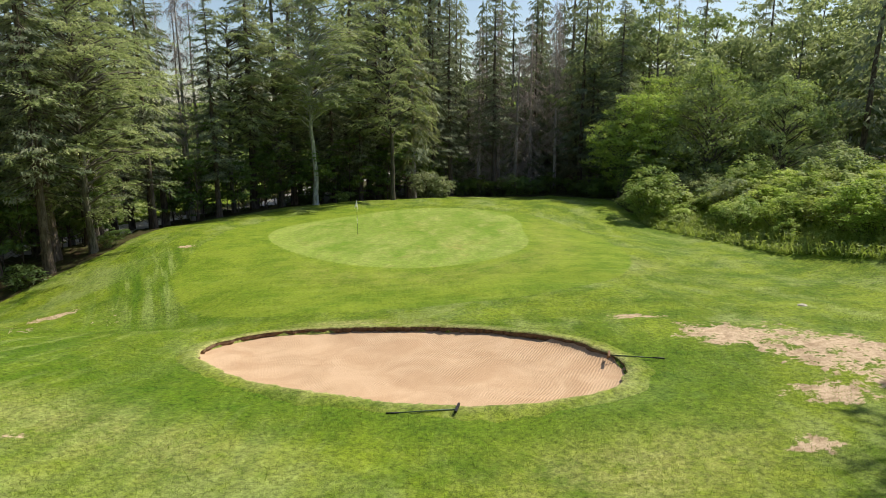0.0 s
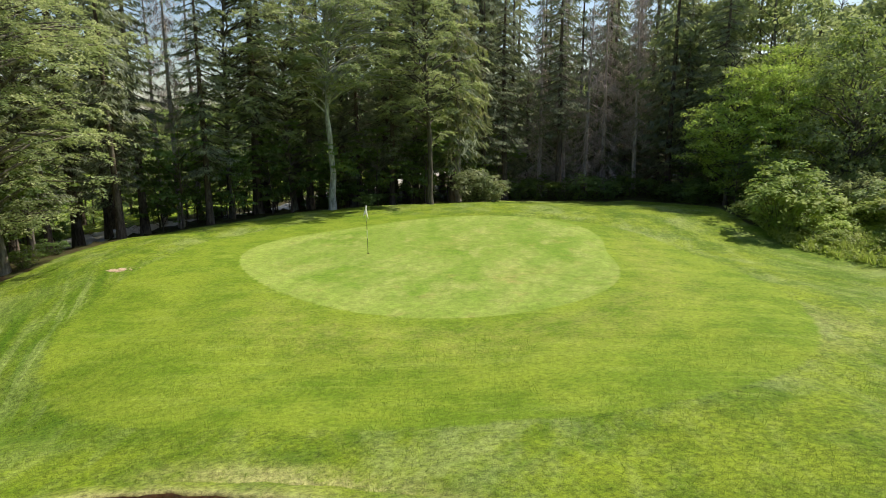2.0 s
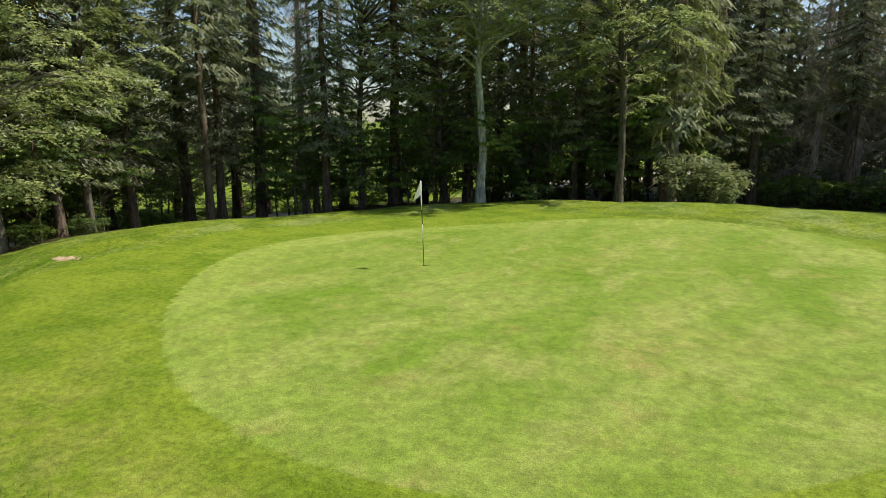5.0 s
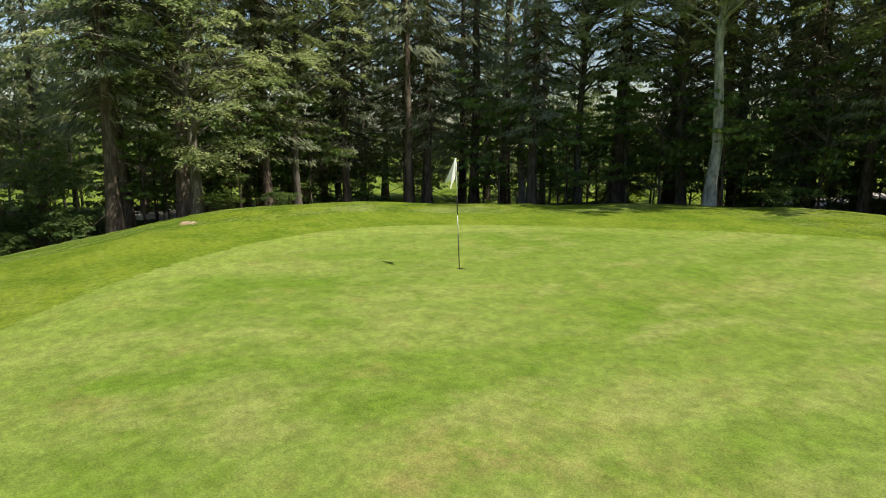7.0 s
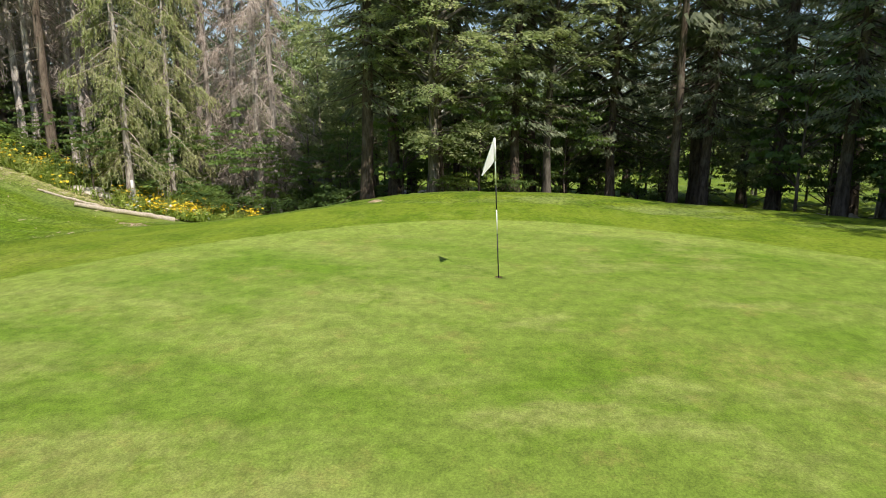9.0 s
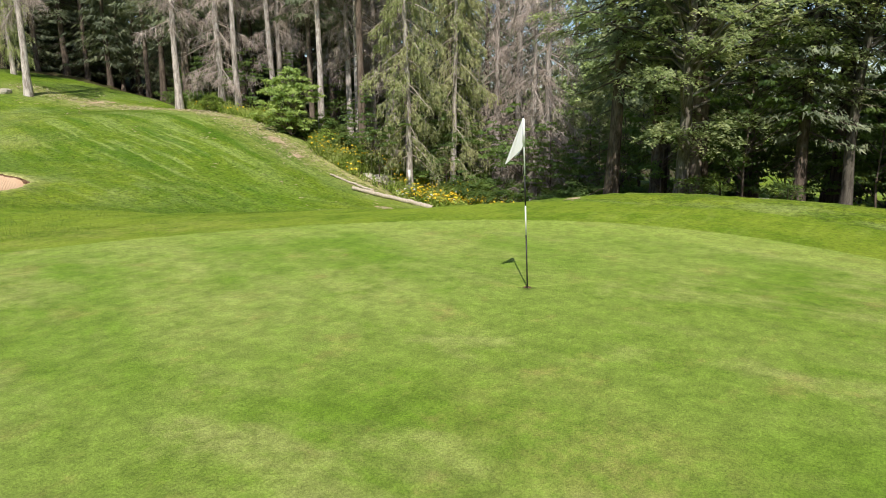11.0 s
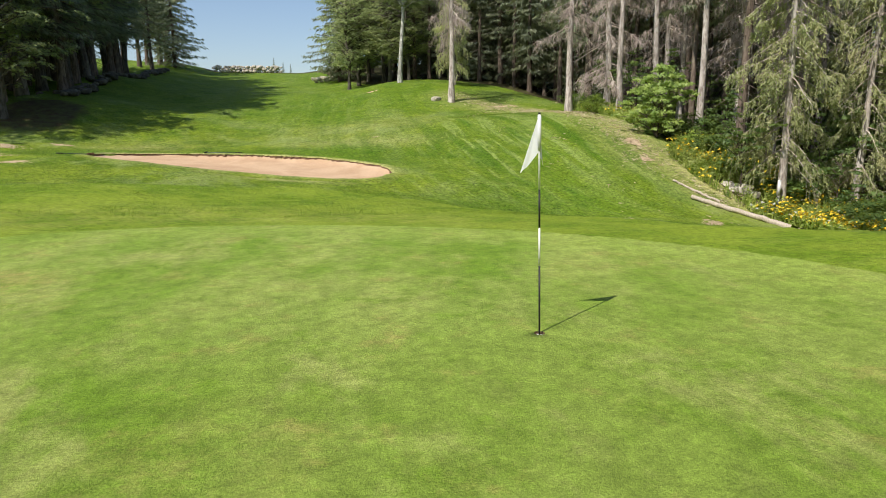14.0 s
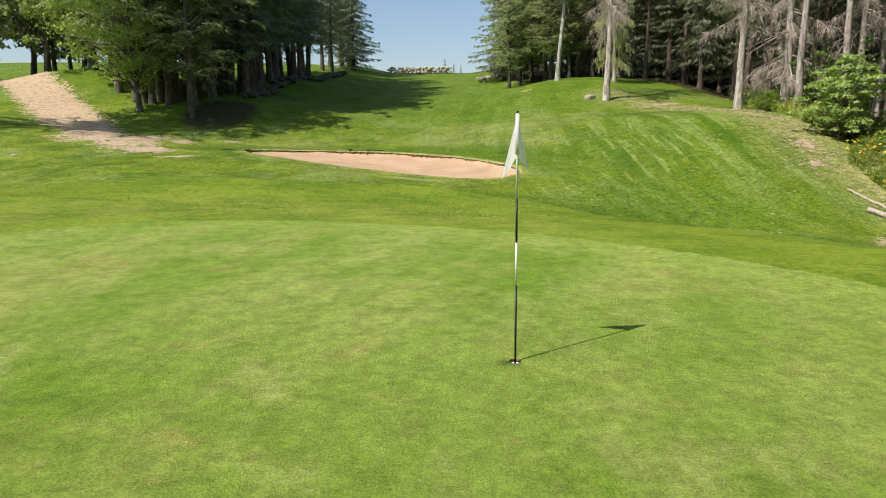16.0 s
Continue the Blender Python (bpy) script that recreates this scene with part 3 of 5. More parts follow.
class Soup:
    """Gathers tubes and leaves as plain arrays, to be made one mesh."""

    def __init__(self):
        self.v, self.f, self.n = [], [], 0

    def tube(self, pts, radii, sides=5):
        pts = np.asarray(pts, float)
        k = len(pts)
        d = np.gradient(pts, axis=0)
        d /= np.linalg.norm(d, axis=1)[:, None] + 1e-9
        ref = np.where(np.abs(d[:, 2:3]) > 0.9, [[1.0, 0, 0]], [[0, 0, 1.0]])
        u = np.cross(d, ref)
        u /= np.linalg.norm(u, axis=1)[:, None] + 1e-9
        w = np.cross(d, u)
        a = np.linspace(0, 2 * np.pi, sides, endpoint=False)
        ring = pts[:, None] + np.asarray(radii, float)[:, None, None] * (np.cos(a)[None, :, None] * u[:, None] + np.sin(a)[None, :, None] * w[:, None])
        self.v.append(ring.reshape(-1, 3))
        i = np.arange(k * sides).reshape(k, sides) + self.n
        j = np.roll(i, -1, axis=1)
        self.f.append(np.stack([i[:-1], j[:-1], j[1:], i[1:]], -1).reshape(-1, 4))
        self.n += k * sides

    def leaves(self, c, u, v):
        """Pointed blades round the places c, with half axes u and v."""
        q = np.stack([c - 0.75 * u - v, c - 0.75 * u + v, c + u], 1).reshape(-1, 3)
        self.v.append(q)
        self.f.append(np.arange(len(q)).reshape(-1, 3) + self.n)
        self.n += len(q)

    def mesh(self, name, mat, smooth_faces=False):
        faces = [f for some in self.f for f in some.tolist()]
        return mesh_from(name, np.concatenate(self.v), faces, mat, smooth_faces)


def pad(rng, c, r, flat, m):
    """Leaf places and facings on a loose dome of foliage round c."""
    q = unit(rng.normal(0, 1, (m, 3)))
    q[:, 2] = np.where(q[:, 2] < -0.2, -q[:, 2], q[:, 2])
    far = r * (0.45 + 0.6 * rng.random(m) ** 0.6)[:, None]
    lobe = (1 + 0.25 * np.sin(5 * np.arctan2(q[:, 1], q[:, 0]) + 9 * r))[:, None]
    spot = c + q * far * lobe * np.array([1, 1, flat])
    return spot, unit(q + np.array([0, 0, 0.2]) + rng.normal(0, 0.45, (m, 3)))


def fan(rng, stem, out, length, m):
    """Leaves set along a flat spray of twigs that leaves the place stem in the direction out."""
    cs, ds, fs = [], [], []
    k = int(rng.integers(3, 5))
    for q in range(k):
        a = math.atan2(out[1], out[0]) + (q - (k - 1) / 2) * 0.62 + rng.normal(0, 0.2)
        way = np.array([math.cos(a), math.sin(a), rng.normal(0.02, 0.16)])
        side = np.array([-way[1], way[0], rng.normal(0, 0.12)])
        num = m // k
        s = rng.uniform(0.12, 1.0, num)
        hand = rng.choice([-1.0, 1.0], num)
        ln = length * rng.uniform(0.7, 1.25)
        c = stem + way * (s * ln)[:, None] + side * (hand * rng.uniform(0.02, 0.30, num) * ln * (1.1 - 0.8 * s))[:, None]
        c[:, 2] += -0.30 * ln * s ** 2 + rng.normal(0, 0.035 * ln, num)
        cs.append(c)
        ds.append(unit(side * hand[:, None] * 0.8 + way * 0.7 + rng.normal(0, 0.3, (num, 3)) + np.array([0, 0, -0.22])))
        fs.append(unit(np.array([0, 0, 1.0]) + 0.3 * way + rng.normal(0, 0.42, (num, 3))))
    return np.concatenate(cs), np.concatenate(ds), np.concatenate(fs)


def unit(v):
    return v / (np.linalg.norm(v, axis=-1, keepdims=True) + 1e-9)


def trunk_line(rng, height, base, lean=0.0, crook=0.12, steps=14):
    h = np.linspace(0, 1, steps)
    off = np.cumsum(rng.normal(0, crook / steps, (steps, 2)), axis=0) * height * 0.35
    a = rng.uniform(0, 6.28)
    pts = np.c_[off[:, 0] + lean * height * h * math.cos(a), off[:, 1] + lean * height * h * math.sin(a), h * height - 0.25]
    pts[0, :2] = pts[1, :2]
    rad = base * ((1 - h) ** 0.8 * 0.95 + 0.04)
    rad[0] *= 1.45
    rad[1] *= 1.08
    return pts, rad


def on_line(pts, h):
    """Place on a trunk at height h."""
    return np.array([np.interp(h, pts[:, 2], pts[:, k]) for k in range(3)])


def build_spruce(seed, height, base, crown_from, reach, sprays, size, needle=None, bark=None, hang=0.35, thin=0.0, label="", group="", stubs=30, slim=0.29, boughs=True):
    """A spruce: bare lower trunk with dead stubs, drooping boughs with hanging sprays of needles."""
    rng = np.random.default_rng(seed)
    root = new("spruce_tree")
    wood, crown = Soup(), Soup()
    pts, rad = trunk_line(rng, height, base, 0.01, 0.06)
    wood.tube(pts, rad, 9)
    for _ in range(stubs):
        h = rng.uniform(0.8, max(1.6, crown_from + 2.0))
        a = rng.uniform(0, 6.28)
        p = on_line(pts, h)
        ln = rng.uniform(0.4, 1.7)
        t = np.linspace(0, 1, 4)[:, None]
        wood.tube(p + t * ln * np.array([math.cos(a), math.sin(a), -0.15]) + t * t * np.array([0, 0, -0.3 * ln]), np.array([0.022, 0.016, 0.011, 0.004]), 3)
    h, turn = crown_from, 0.0
    cs, us, vs = [], [], []
    while h < height - 0.3:
        f = (h - crown_from) / (height - crown_from)
        ring = 4 if f > 0.75 else 5
        for _ in range(ring):
            turn += 2.4 + rng.normal(0, 0.25)
            if rng.random() < thin:
                continue
            ln = reach * (1 - f) ** 0.75 * (0.55 + 0.45 * min(1, f * 5 + 0.35)) * rng.uniform(0.5, 1.22) + 0.25
            hh = h + rng.uniform(-0.2, 0.2)
            p = on_line(pts, hh)
            out = np.array([math.cos(turn), math.sin(turn), 0])
            t = np.linspace(0, 1, 5)
            sag = -0.42 * ln * t + 0.16 * ln * t ** 3 if f < 0.7 else 0.1 * ln * t
            line = p + t[:, None] * ln * out + sag[:, None] * np.array([0, 0, 1.0])
            if boughs:
                wood.tube(line[::2], np.linspace(0.02 + 0.012 * ln, 0.004, 3), 3)
            k = max(4, int(sprays * ln / reach))
            s = rng.uniform(0.15, 1.0, k) ** 0.8
            c = np.stack([np.interp(s, t, line[:, q]) for q in range(3)], 1)
            side = np.array([-out[1], out[0], 0])
            width = (0.10 + 0.30 * np.sin(np.pi * np.clip(s, 0, 0.92))) * ln * 0.6
            c = c + side * (rng.uniform(-1, 1, k) * width)[:, None] + rng.normal(0, 0.05, (k, 3))
            d = unit(out * rng.uniform(0.4, 1.0, k)[:, None] + side * rng.normal(0, 0.7, k)[:, None] + np.array([0, 0, -1.0]) * (hang + rng.uniform(0, 0.7, k))[:, None])
            w = unit(np.cross(d, unit(0.8 * out + np.array([0, 0, 0.6]) + rng.normal(0, 0.55, (k, 3)))))
            ll = size * rng.uniform(0.6, 1.3, k)[:, None]
            cs.append(c + d * ll * 0.4)
            us.append(d * ll)
            vs.append(w * ll * slim * rng.uniform(0.75, 1.25, k)[:, None])
        h += rng.uniform(0.30, 0.46) * (1 if sprays > 30 else 1.45)
    tip = np.array([[pts[-1, 0], pts[-1, 1], pts[-1, 2] - 0.1 + 0.15 * q] for q in range(6)])
    cs.append(tip)
    us.append(np.tile([0.0, 0.0, 0.25], (6, 1)))
    vs.append(rng.normal(0, 0.06, (6, 3)))
    crown.leaves(np.concatenate(cs), np.concatenate(us), np.concatenate(vs))
    part("trunk", wood.mesh("spruce_trunk", bark or BARK, True), root, "bare ridged trunk with dead stubs")
    part("crown", crown.mesh("spruce_crown", needle or NEEDLE), root)
    return tagged(root, label or "tall dark green spruce with a bare lower trunk", "tree", group or "spruces of the wood")


def build_weeping(seed, height, base, crown_from, reach, needle, label):
    """An ailing spruce: sagging boughs, some bare, hung with strings of short needles."""
    rng = np.random.default_rng(seed)
    root = new("spruce_tree")
    wood, dry, crown = Soup(), Soup(), Soup()
    pts, rad = trunk_line(rng, height, base, 0.02, 0.06)
    wood.tube(pts, rad, 9)
    h, turn = crown_from, 0.0
    cs, us, vs = [], [], []
    while h < height - 0.3:
        f = (h - crown_from) / (height - crown_from)
        for _ in range(4):
            turn += 2.4 + rng.normal(0, 0.3)
            ln = (reach * (1 - f) ** 0.6 * rng.uniform(0.35, 1.2) + 0.25) * (0.75 + 0.25 * min(1, 4 * f))
            out = np.array([math.cos(turn), math.sin(turn), 0])
            t = np.linspace(0, 1, 6)
            drop = (-0.25 * t - 0.55 * t ** 2 + 0.25 * t ** 4) * ln * rng.uniform(0.7, 1.4)
            line = on_line(pts, h + rng.uniform(-0.2, 0.2)) + t[:, None] * ln * out + drop[:, None] * np.array([0, 0, 1.0]) + rng.normal(0, 0.03, (6, 3)) * t[:, None]
            dry.tube(line, np.linspace(0.016 + 0.007 * ln, 0.004, 6), 3)
            bare = rng.random() < 0.22 + 0.25 * (f < 0.2)
            strings = max(3, int(13 * ln * (0.6 if bare else 1.0)))
            for s in rng.uniform(0.2, 1.0, strings):
                p = np.array([np.interp(s, t, line[:, q]) for q in range(3)])
                side = np.array([-out[1], out[0], 0]) * rng.normal(0, 0.22) * ln * 0.6
                fall = rng.uniform(0.25, 0.85) * (0.5 + 0.5 * min(1.0, ln))
                end = p + side + out * 0.1 * rng.random() + np.array([0, 0, -fall])
                bend = p + side * 0.8 + np.array([0, 0, -0.25 * fall])
                dry.tube(np.array([p, bend, end]), np.array([0.006, 0.005, 0.003]), 3)
                k = 5 if bare else int(11 + 20 * fall)
                q = rng.random(k)[:, None]
                c = np.where(q < 0.4, p + (bend - p) * q / 0.4, bend + (end - bend) * (q - 0.4) / 0.6)
                d = unit(rng.normal(0, 0.5, (k, 3)) + np.array([0, 0, -0.8]) + 0.3 * out)
                ll = rng.uniform(0.05, 0.125, k)[:, None]
                cs.append(c + d * ll * 0.5 + rng.normal(0, 0.02, (k, 3)))
                us.append(d * ll)
                vs.append(unit(np.cross(d, rng.normal(0, 1, (k, 3)))) * ll * 0.22)
        h += rng.uniform(0.38, 0.58)
    crown.leaves(np.concatenate(cs), np.concatenate(us), np.concatenate(vs))
    part("trunk", wood.mesh("weeping_trunk", BARK_PALE, True), root, "pale slender trunk")
    part("branchwork", dry.mesh("weeping_branches", TWIG_DEAD), root, "sagging grey boughs and hanging twigs")
    part("crown", crown.mesh("weeping_crown", needle), root, "thin hanging grey-green needles")
    return tagged(root, label, "tree", "ailing spruces")


def build_dead_spruce(seed, height, base, first, reach, label="", twigs=13, broken=False):
    """A dead spruce: pale trunk, sagging bare boughs, fine grey twigs."""
    rng = np.random.default_rng(seed)
    root = new("dead_spruce")
    wood, fine = Soup(), Soup()
    pts, rad = trunk_line(rng, height, base, 0.015, 0.06)
    wood.tube(pts, rad, 9)
    h, turn = first, 0.0
    cs, us, vs = [], [], []
    while h < height - 0.4:
        f = (h - first) / (height - first)
        stretch = rng.uniform(0.45, 1.35)
        for _ in range(4):
            turn += 2.4 + rng.normal(0, 0.3)
            if rng.random() < 0.15 + (0.35 if broken else 0.0):
                continue
            ln = stretch * reach * (1 - f) ** 0.5 * rng.uniform(0.2, 1.3) + 0.2
            thick = float(rng.choice([0.12, 0.4, 1.3, 2.4]))
            p = on_line(pts, h + rng.uniform(-0.2, 0.2))
            out = np.array([math.cos(turn), math.sin(turn), 0])
            t = np.linspace(0, 1, 6)
            line = p + t[:, None] * ln * out + ((-0.30 * t - 0.35 * t ** 2 + 0.25 * t ** 4) * ln)[:, None] * np.array([0, 0, 1.0]) + rng.normal(0, 0.03, (6, 3)) * t[:, None]
            fine.tube(line, np.linspace(0.018 + 0.008 * ln, 0.004, 6), 3)
            k = max(3, int(twigs * 1.6 * ln / reach * thick))
            s = rng.uniform(0.2, 1.0, k)
            c = np.stack([np.interp(s, t, line[:, q]) for q in range(3)], 1)
            d = unit(out * rng.uniform(0, 0.6, k)[:, None] + rng.normal(0, 0.4, (k, 3)) + np.array([0, 0, -0.9]))
            ll = rng.uniform(0.15, 0.55, k)[:, None]
            cs.append(c + d * ll)
            us.append(d * ll)
            vs.append(unit(np.cross(d, rng.normal(0, 1, (k, 3)))) * rng.uniform(0.010, 0.022, k)[:, None])
            foot = c + d * ll * rng.uniform(0.3, 1.6, k)[:, None]
            for _ in range(3):
                e = unit(rng.normal(0, 0.55, (k, 3)) + np.array([0, 0, -0.75]))
                l2 = rng.uniform(0.08, 0.30, k)[:, None]
                cs.append(foot + e * l2 + rng.normal(0, 0.06, (k, 3)))
                us.append(e * l2)
                vs.append(unit(np.cross(e, rng.normal(0, 1, (k, 3)))) * rng.uniform(0.007, 0.014, k)[:, None])
        h += rng.uniform(0.30, 0.50)
    fine.leaves(np.concatenate(cs), np.concatenate(us), np.concatenate(vs))
    part("trunk", wood.mesh("dead_trunk", BARK_PALE, True), root, "pale weathered trunk")
    part("branchwork", fine.mesh("dead_branches", TWIG_DEAD), root, "bare sagging grey branches")
    return tagged(root, label or "dead spruce with bare grey-brown sagging branches", "tree", "dead spruces of the wood edge")


def build_broadleaf(seed, height, base, crown_from, wide, clumps, leaves, size, leaf, bark, label, lopsided=(0, 0), flat=0.35, name="broadleaf_tree", twigs=True, fans=False):
    """A broad-leaved tree: forking limbs out to leafy clumps in loose layers."""
    rng = np.random.default_rng(seed)
    root = new(name)
    wood, crown = Soup(), Soup()
    limbs = Soup()
    pts, rad = trunk_line(rng, height * 0.93, base, 0.03, 0.16)
    wood.tube(pts, rad, 9)
    mid, half = (height + crown_from) / 2, (height - crown_from) / 2
    cs, us, vs = [], [], []
    for k in range(clumps):
        for _ in range(30):
            q = rng.uniform(-1, 1, 3)
            if (0.6 if flat > 0.65 else 0.3) < np.linalg.norm(q) < 1:
                break
        bulge = wide * (1 - 0.35 * max(0, q[2])) * (0.8 + 0.4 * rng.random())
        axis = on_line(pts, np.clip(mid + half * q[2], 0.5, height * 0.92))
        c = np.array([axis[0] + q[0] * bulge + lopsided[0] * wide, axis[1] + q[1] * bulge + lopsided[1] * wide, mid + half * q[2]])
        reach = np.hypot(c[0] - axis[0], c[1] - axis[1])
        foot = on_line(pts, np.clip(c[2] - (0.22 if fans else 0.55) * reach - 0.3, crown_from * (0.85 if fans else 0.55), height * 0.9))
        t = np.linspace(0, 1, 6)[:, None]
        line = foot + t * (c - foot) + np.sin(t * 3.14) * np.array([0, 0, 0.12 * reach]) + rng.normal(0, 0.12 * min(1, wide / 3), (6, 3)) * np.sin(t * 3.14)
        if twigs:
            wood.tube(line, np.linspace(min(0.03 + 0.012 * reach, base * 0.5), 0.006, 6), 4)
        else:
            limbs.tube(line[::5], np.array([min(0.03, base * 0.5), 0.006]), 3)
        if fans:
            away = np.array([c[0] - axis[0], c[1] - axis[1], 0.0]) + rng.normal(0, 0.25, 3)
            sprays = [(c, wide * rng.uniform(0.17, 0.27), int(leaves * 0.4))]
            for _ in range(3):
                stem = line[2 + rng.integers(0, 3)] + np.array([0, 0, rng.normal(0, 0.12)])
                sprays.append((stem, wide * rng.uniform(0.13, 0.22), int(leaves * 0.2)))
            for stem, ln, m in sprays:
                turned = away if stem is c else away + rng.normal(0, 0.8, 3) * np.linalg.norm(away)
                a, d, face = fan(rng, stem, turned, ln, m)
                ll = size * rng.uniform(0.6, 1.25, len(a))[:, None]
                cs.append(a)
                us.append(d * ll)
                vs.append(unit(np.cross(face, d)) * ll * 0.55)
            continue
        spots_k, faces_k = [], []
        lay = [(c, wide * rng.uniform(0.15, 0.30), int(leaves * 0.4))]
        for _ in range(3):
            tw = unit(np.array([rng.normal(), rng.normal(), rng.normal(0, 0.4)])) * rng.uniform(0.5, 1.1) * wide * 0.36
            stem = line[3 + rng.integers(0, 3)]
            if twigs:
                wood.tube(np.array([stem, stem + tw + np.array([0, 0, -0.06])]), np.array([0.014, 0.004]), 3)
            lay.append((stem + tw, wide * rng.uniform(0.10, 0.17), int(leaves * 0.2)))
        for at_c, r, m in lay:
            a, b = pad(rng, at_c, r, flat, m)
            spots_k.append(a)
            faces_k.append(b)
        c, face = np.concatenate(spots_k), np.concatenate(faces_k)
        m = len(c)
        d = unit(np.cross(face, rng.normal(0, 1, (m, 3))))
        w = np.cross(face, d)
        ll = size * rng.uniform(0.6, 1.25, m)[:, None]
        cs.append(c)
        us.append(d * ll)
        vs.append(w * ll * 0.58)
    crown.leaves(np.concatenate(cs), np.concatenate(us), np.concatenate(vs))
    part("trunk", wood.mesh("broadleaf_trunk", bark, True), root, "trunk with forking limbs" if twigs else "")
    if limbs.n:
        tagged(part("branchwork", limbs.mesh("thin_branchwork", bark, True), root), "thin dark branches", kind="stuff")
    part("crown", crown.mesh("broadleaf_crown", leaf), root)
    return tagged(root, label, "tree", "broad-leaved trees of the wood edge")


def build_bush(seed, height, wide, stems, leaves, size, leaf, label, name="bush", spread=1.0):
    """Many stems fanning from the ground, clothed in leaves to the foot."""
    rng = np.random.default_rng(seed)
    root = new(name)
    wood, crown = Soup(), Soup()
    cs, fs = [], []
    for _ in range(stems):
        a, r = rng.uniform(0, 6.28), math.sqrt(rng.random()) * wide
        top = np.array([r * math.cos(a) * spread, r * math.sin(a) * spread, height * (1 - 0.45 * (r / wide) ** 2) * rng.uniform(0.7, 1.08)])
        foot = np.array([top[0] * 0.35, top[1] * 0.35, -0.1])
        t = np.linspace(0, 1, 5)[:, None]
        line = foot + t * (top - foot) + t * (1 - t) * np.array([-top[0], -top[1], 0]) * 0.35
        wood.tube(line, np.linspace(0.018, 0.004, 5), 3)
        m = leaves // stems
        a, b = pad(rng, line[-1] - np.array([0, 0, 0.06]), wide * rng.uniform(0.15, 0.27), 0.75, int(m * 0.68))
        q = rng.uniform(0.2, 0.95, m - len(a))
        low = np.stack([np.interp(q, t[:, 0], line[:, k]) for k in range(3)], 1) + rng.normal(0, 1, (len(q), 3)) * 0.09 * wide
        cs.append(np.concatenate([a, low]))
        fs.append(np.concatenate([b, unit(unit(low - np.array([0, 0, 0.3 * height])) + rng.normal(0, 0.5, (len(q), 3)))]))
    c, face = np.concatenate(cs), np.concatenate(fs)
    face = unit(face + np.array([0.25, 0.15, 1.5]))
    c[:, 2] = np.maximum(c[:, 2], 0.02)
    m = len(c)
    d = unit(np.cross(face, rng.normal(0, 1, (m, 3))))
    w = np.cross(face, d)
    ll = size * rng.uniform(0.55, 1.3, m)[:, None]
    crown.leaves(c, d * ll, w * ll * 0.5)
    part("stem_frame", wood.mesh("bush_stems", BARK, True), root)
    part("foliage", crown.mesh("bush_foliage", leaf), root)
    return tagged(root, label, "bush", "bushes of the wood edge")


PLANT_RNG = np.random.default_rng(21)


class Kind:
    """A plant that is built once and then set out many times."""

    def __init__(self, ob):
        self.ob, self.used = ob, False

    def at(self, x, y, scale=1.0, turn=None, sink=0.05):
        turn = PLANT_RNG.uniform(0, 360) if turn is None else turn
        m = pose(x, y, level(x, y) - sink, 0, 0, turn) @ Matrix.Scale(scale, 4)
        if not self.used:
            self.used, self.first = True, m
            return self.ob
        return copy_thing(self.ob, m)

    def settle(self):
        if self.used:
            self.ob.matrix_basis = self.first


SPRUCE = [Kind(build_spruce(100 + k, *spec, thin=0.16, slim=0.21)) for k, spec in enumerate((
    (20.0, 0.26, 4.6, 2.9, 92, 0.155), (18.0, 0.22, 3.6, 2.6, 90, 0.150), (21.5, 0.28, 6.0, 2.7, 90, 0.155), (16.5, 0.20, 2.8, 2.7, 92, 0.150)))]
SPRUCE_FAR = [Kind(build_spruce(120 + k, *spec, stubs=8, boughs=False, slim=0.2)) for k, spec in enumerate((
    (19.0, 0.24, 3.8, 2.8, 26, 0.34), (17.0, 0.21, 2.4, 2.6, 26, 0.33), (21.0, 0.26, 5.0, 2.7, 26, 0.34)))]
SPRUCE_LOW = Kind(build_spruce(140, 13.0, 0.20, 0.7, 3.3, 72, 0.20, hang=0.5, label="broad dark spruce with boughs to the ground"))
WEEPING = Kind(build_weeping(131, 20.0, 0.16, 1.9, 2.15, NEEDLE_GREY, "ailing spruce with hanging grey-green sprays"))
WEEPING_2 = Kind(build_weeping(132, 18.0, 0.21, 4.5, 2.4, NEEDLE_GREY, "ailing spruce with hanging yellow-green sprays"))
DEAD = [Kind(build_dead_spruce(150 + k, *spec)) for k, spec in enumerate(((19.0, 0.22, 2.2, 2.4), (20.0, 0.20, 5.0, 2.0), (17.0, 0.24, 1.4, 2.5, "", 18)))]
BARE = [Kind(build_dead_spruce(160 + k, 19.0 + k, 0.19, 7.0, 1.3, "tall dead spruce, almost bare pale trunk", 8, True)) for k in range(2)]
BROAD = [Kind(build_broadleaf(170, 13.0, 0.21, 1.6, 4.3, 95, 420, 0.070, LEAF, BARK_LIMB, "broad-leaved tree with a spreading layered green crown", fans=True)),
         Kind(build_broadleaf(171, 16.0, 0.17, 3.6, 3.9, 90, 420, 0.070, LEAF, BARK_LIMB, "tall broad-leaved tree with an open green crown", fans=True))]
BROAD_BIG = Kind(build_broadleaf(174, 16.0, 0.22, 1.8, 5.6, 135, 440, 0.070, LEAF, BARK_LIMB, "large broad-leaved tree with wide layered branches over the lawn edge", fans=True))
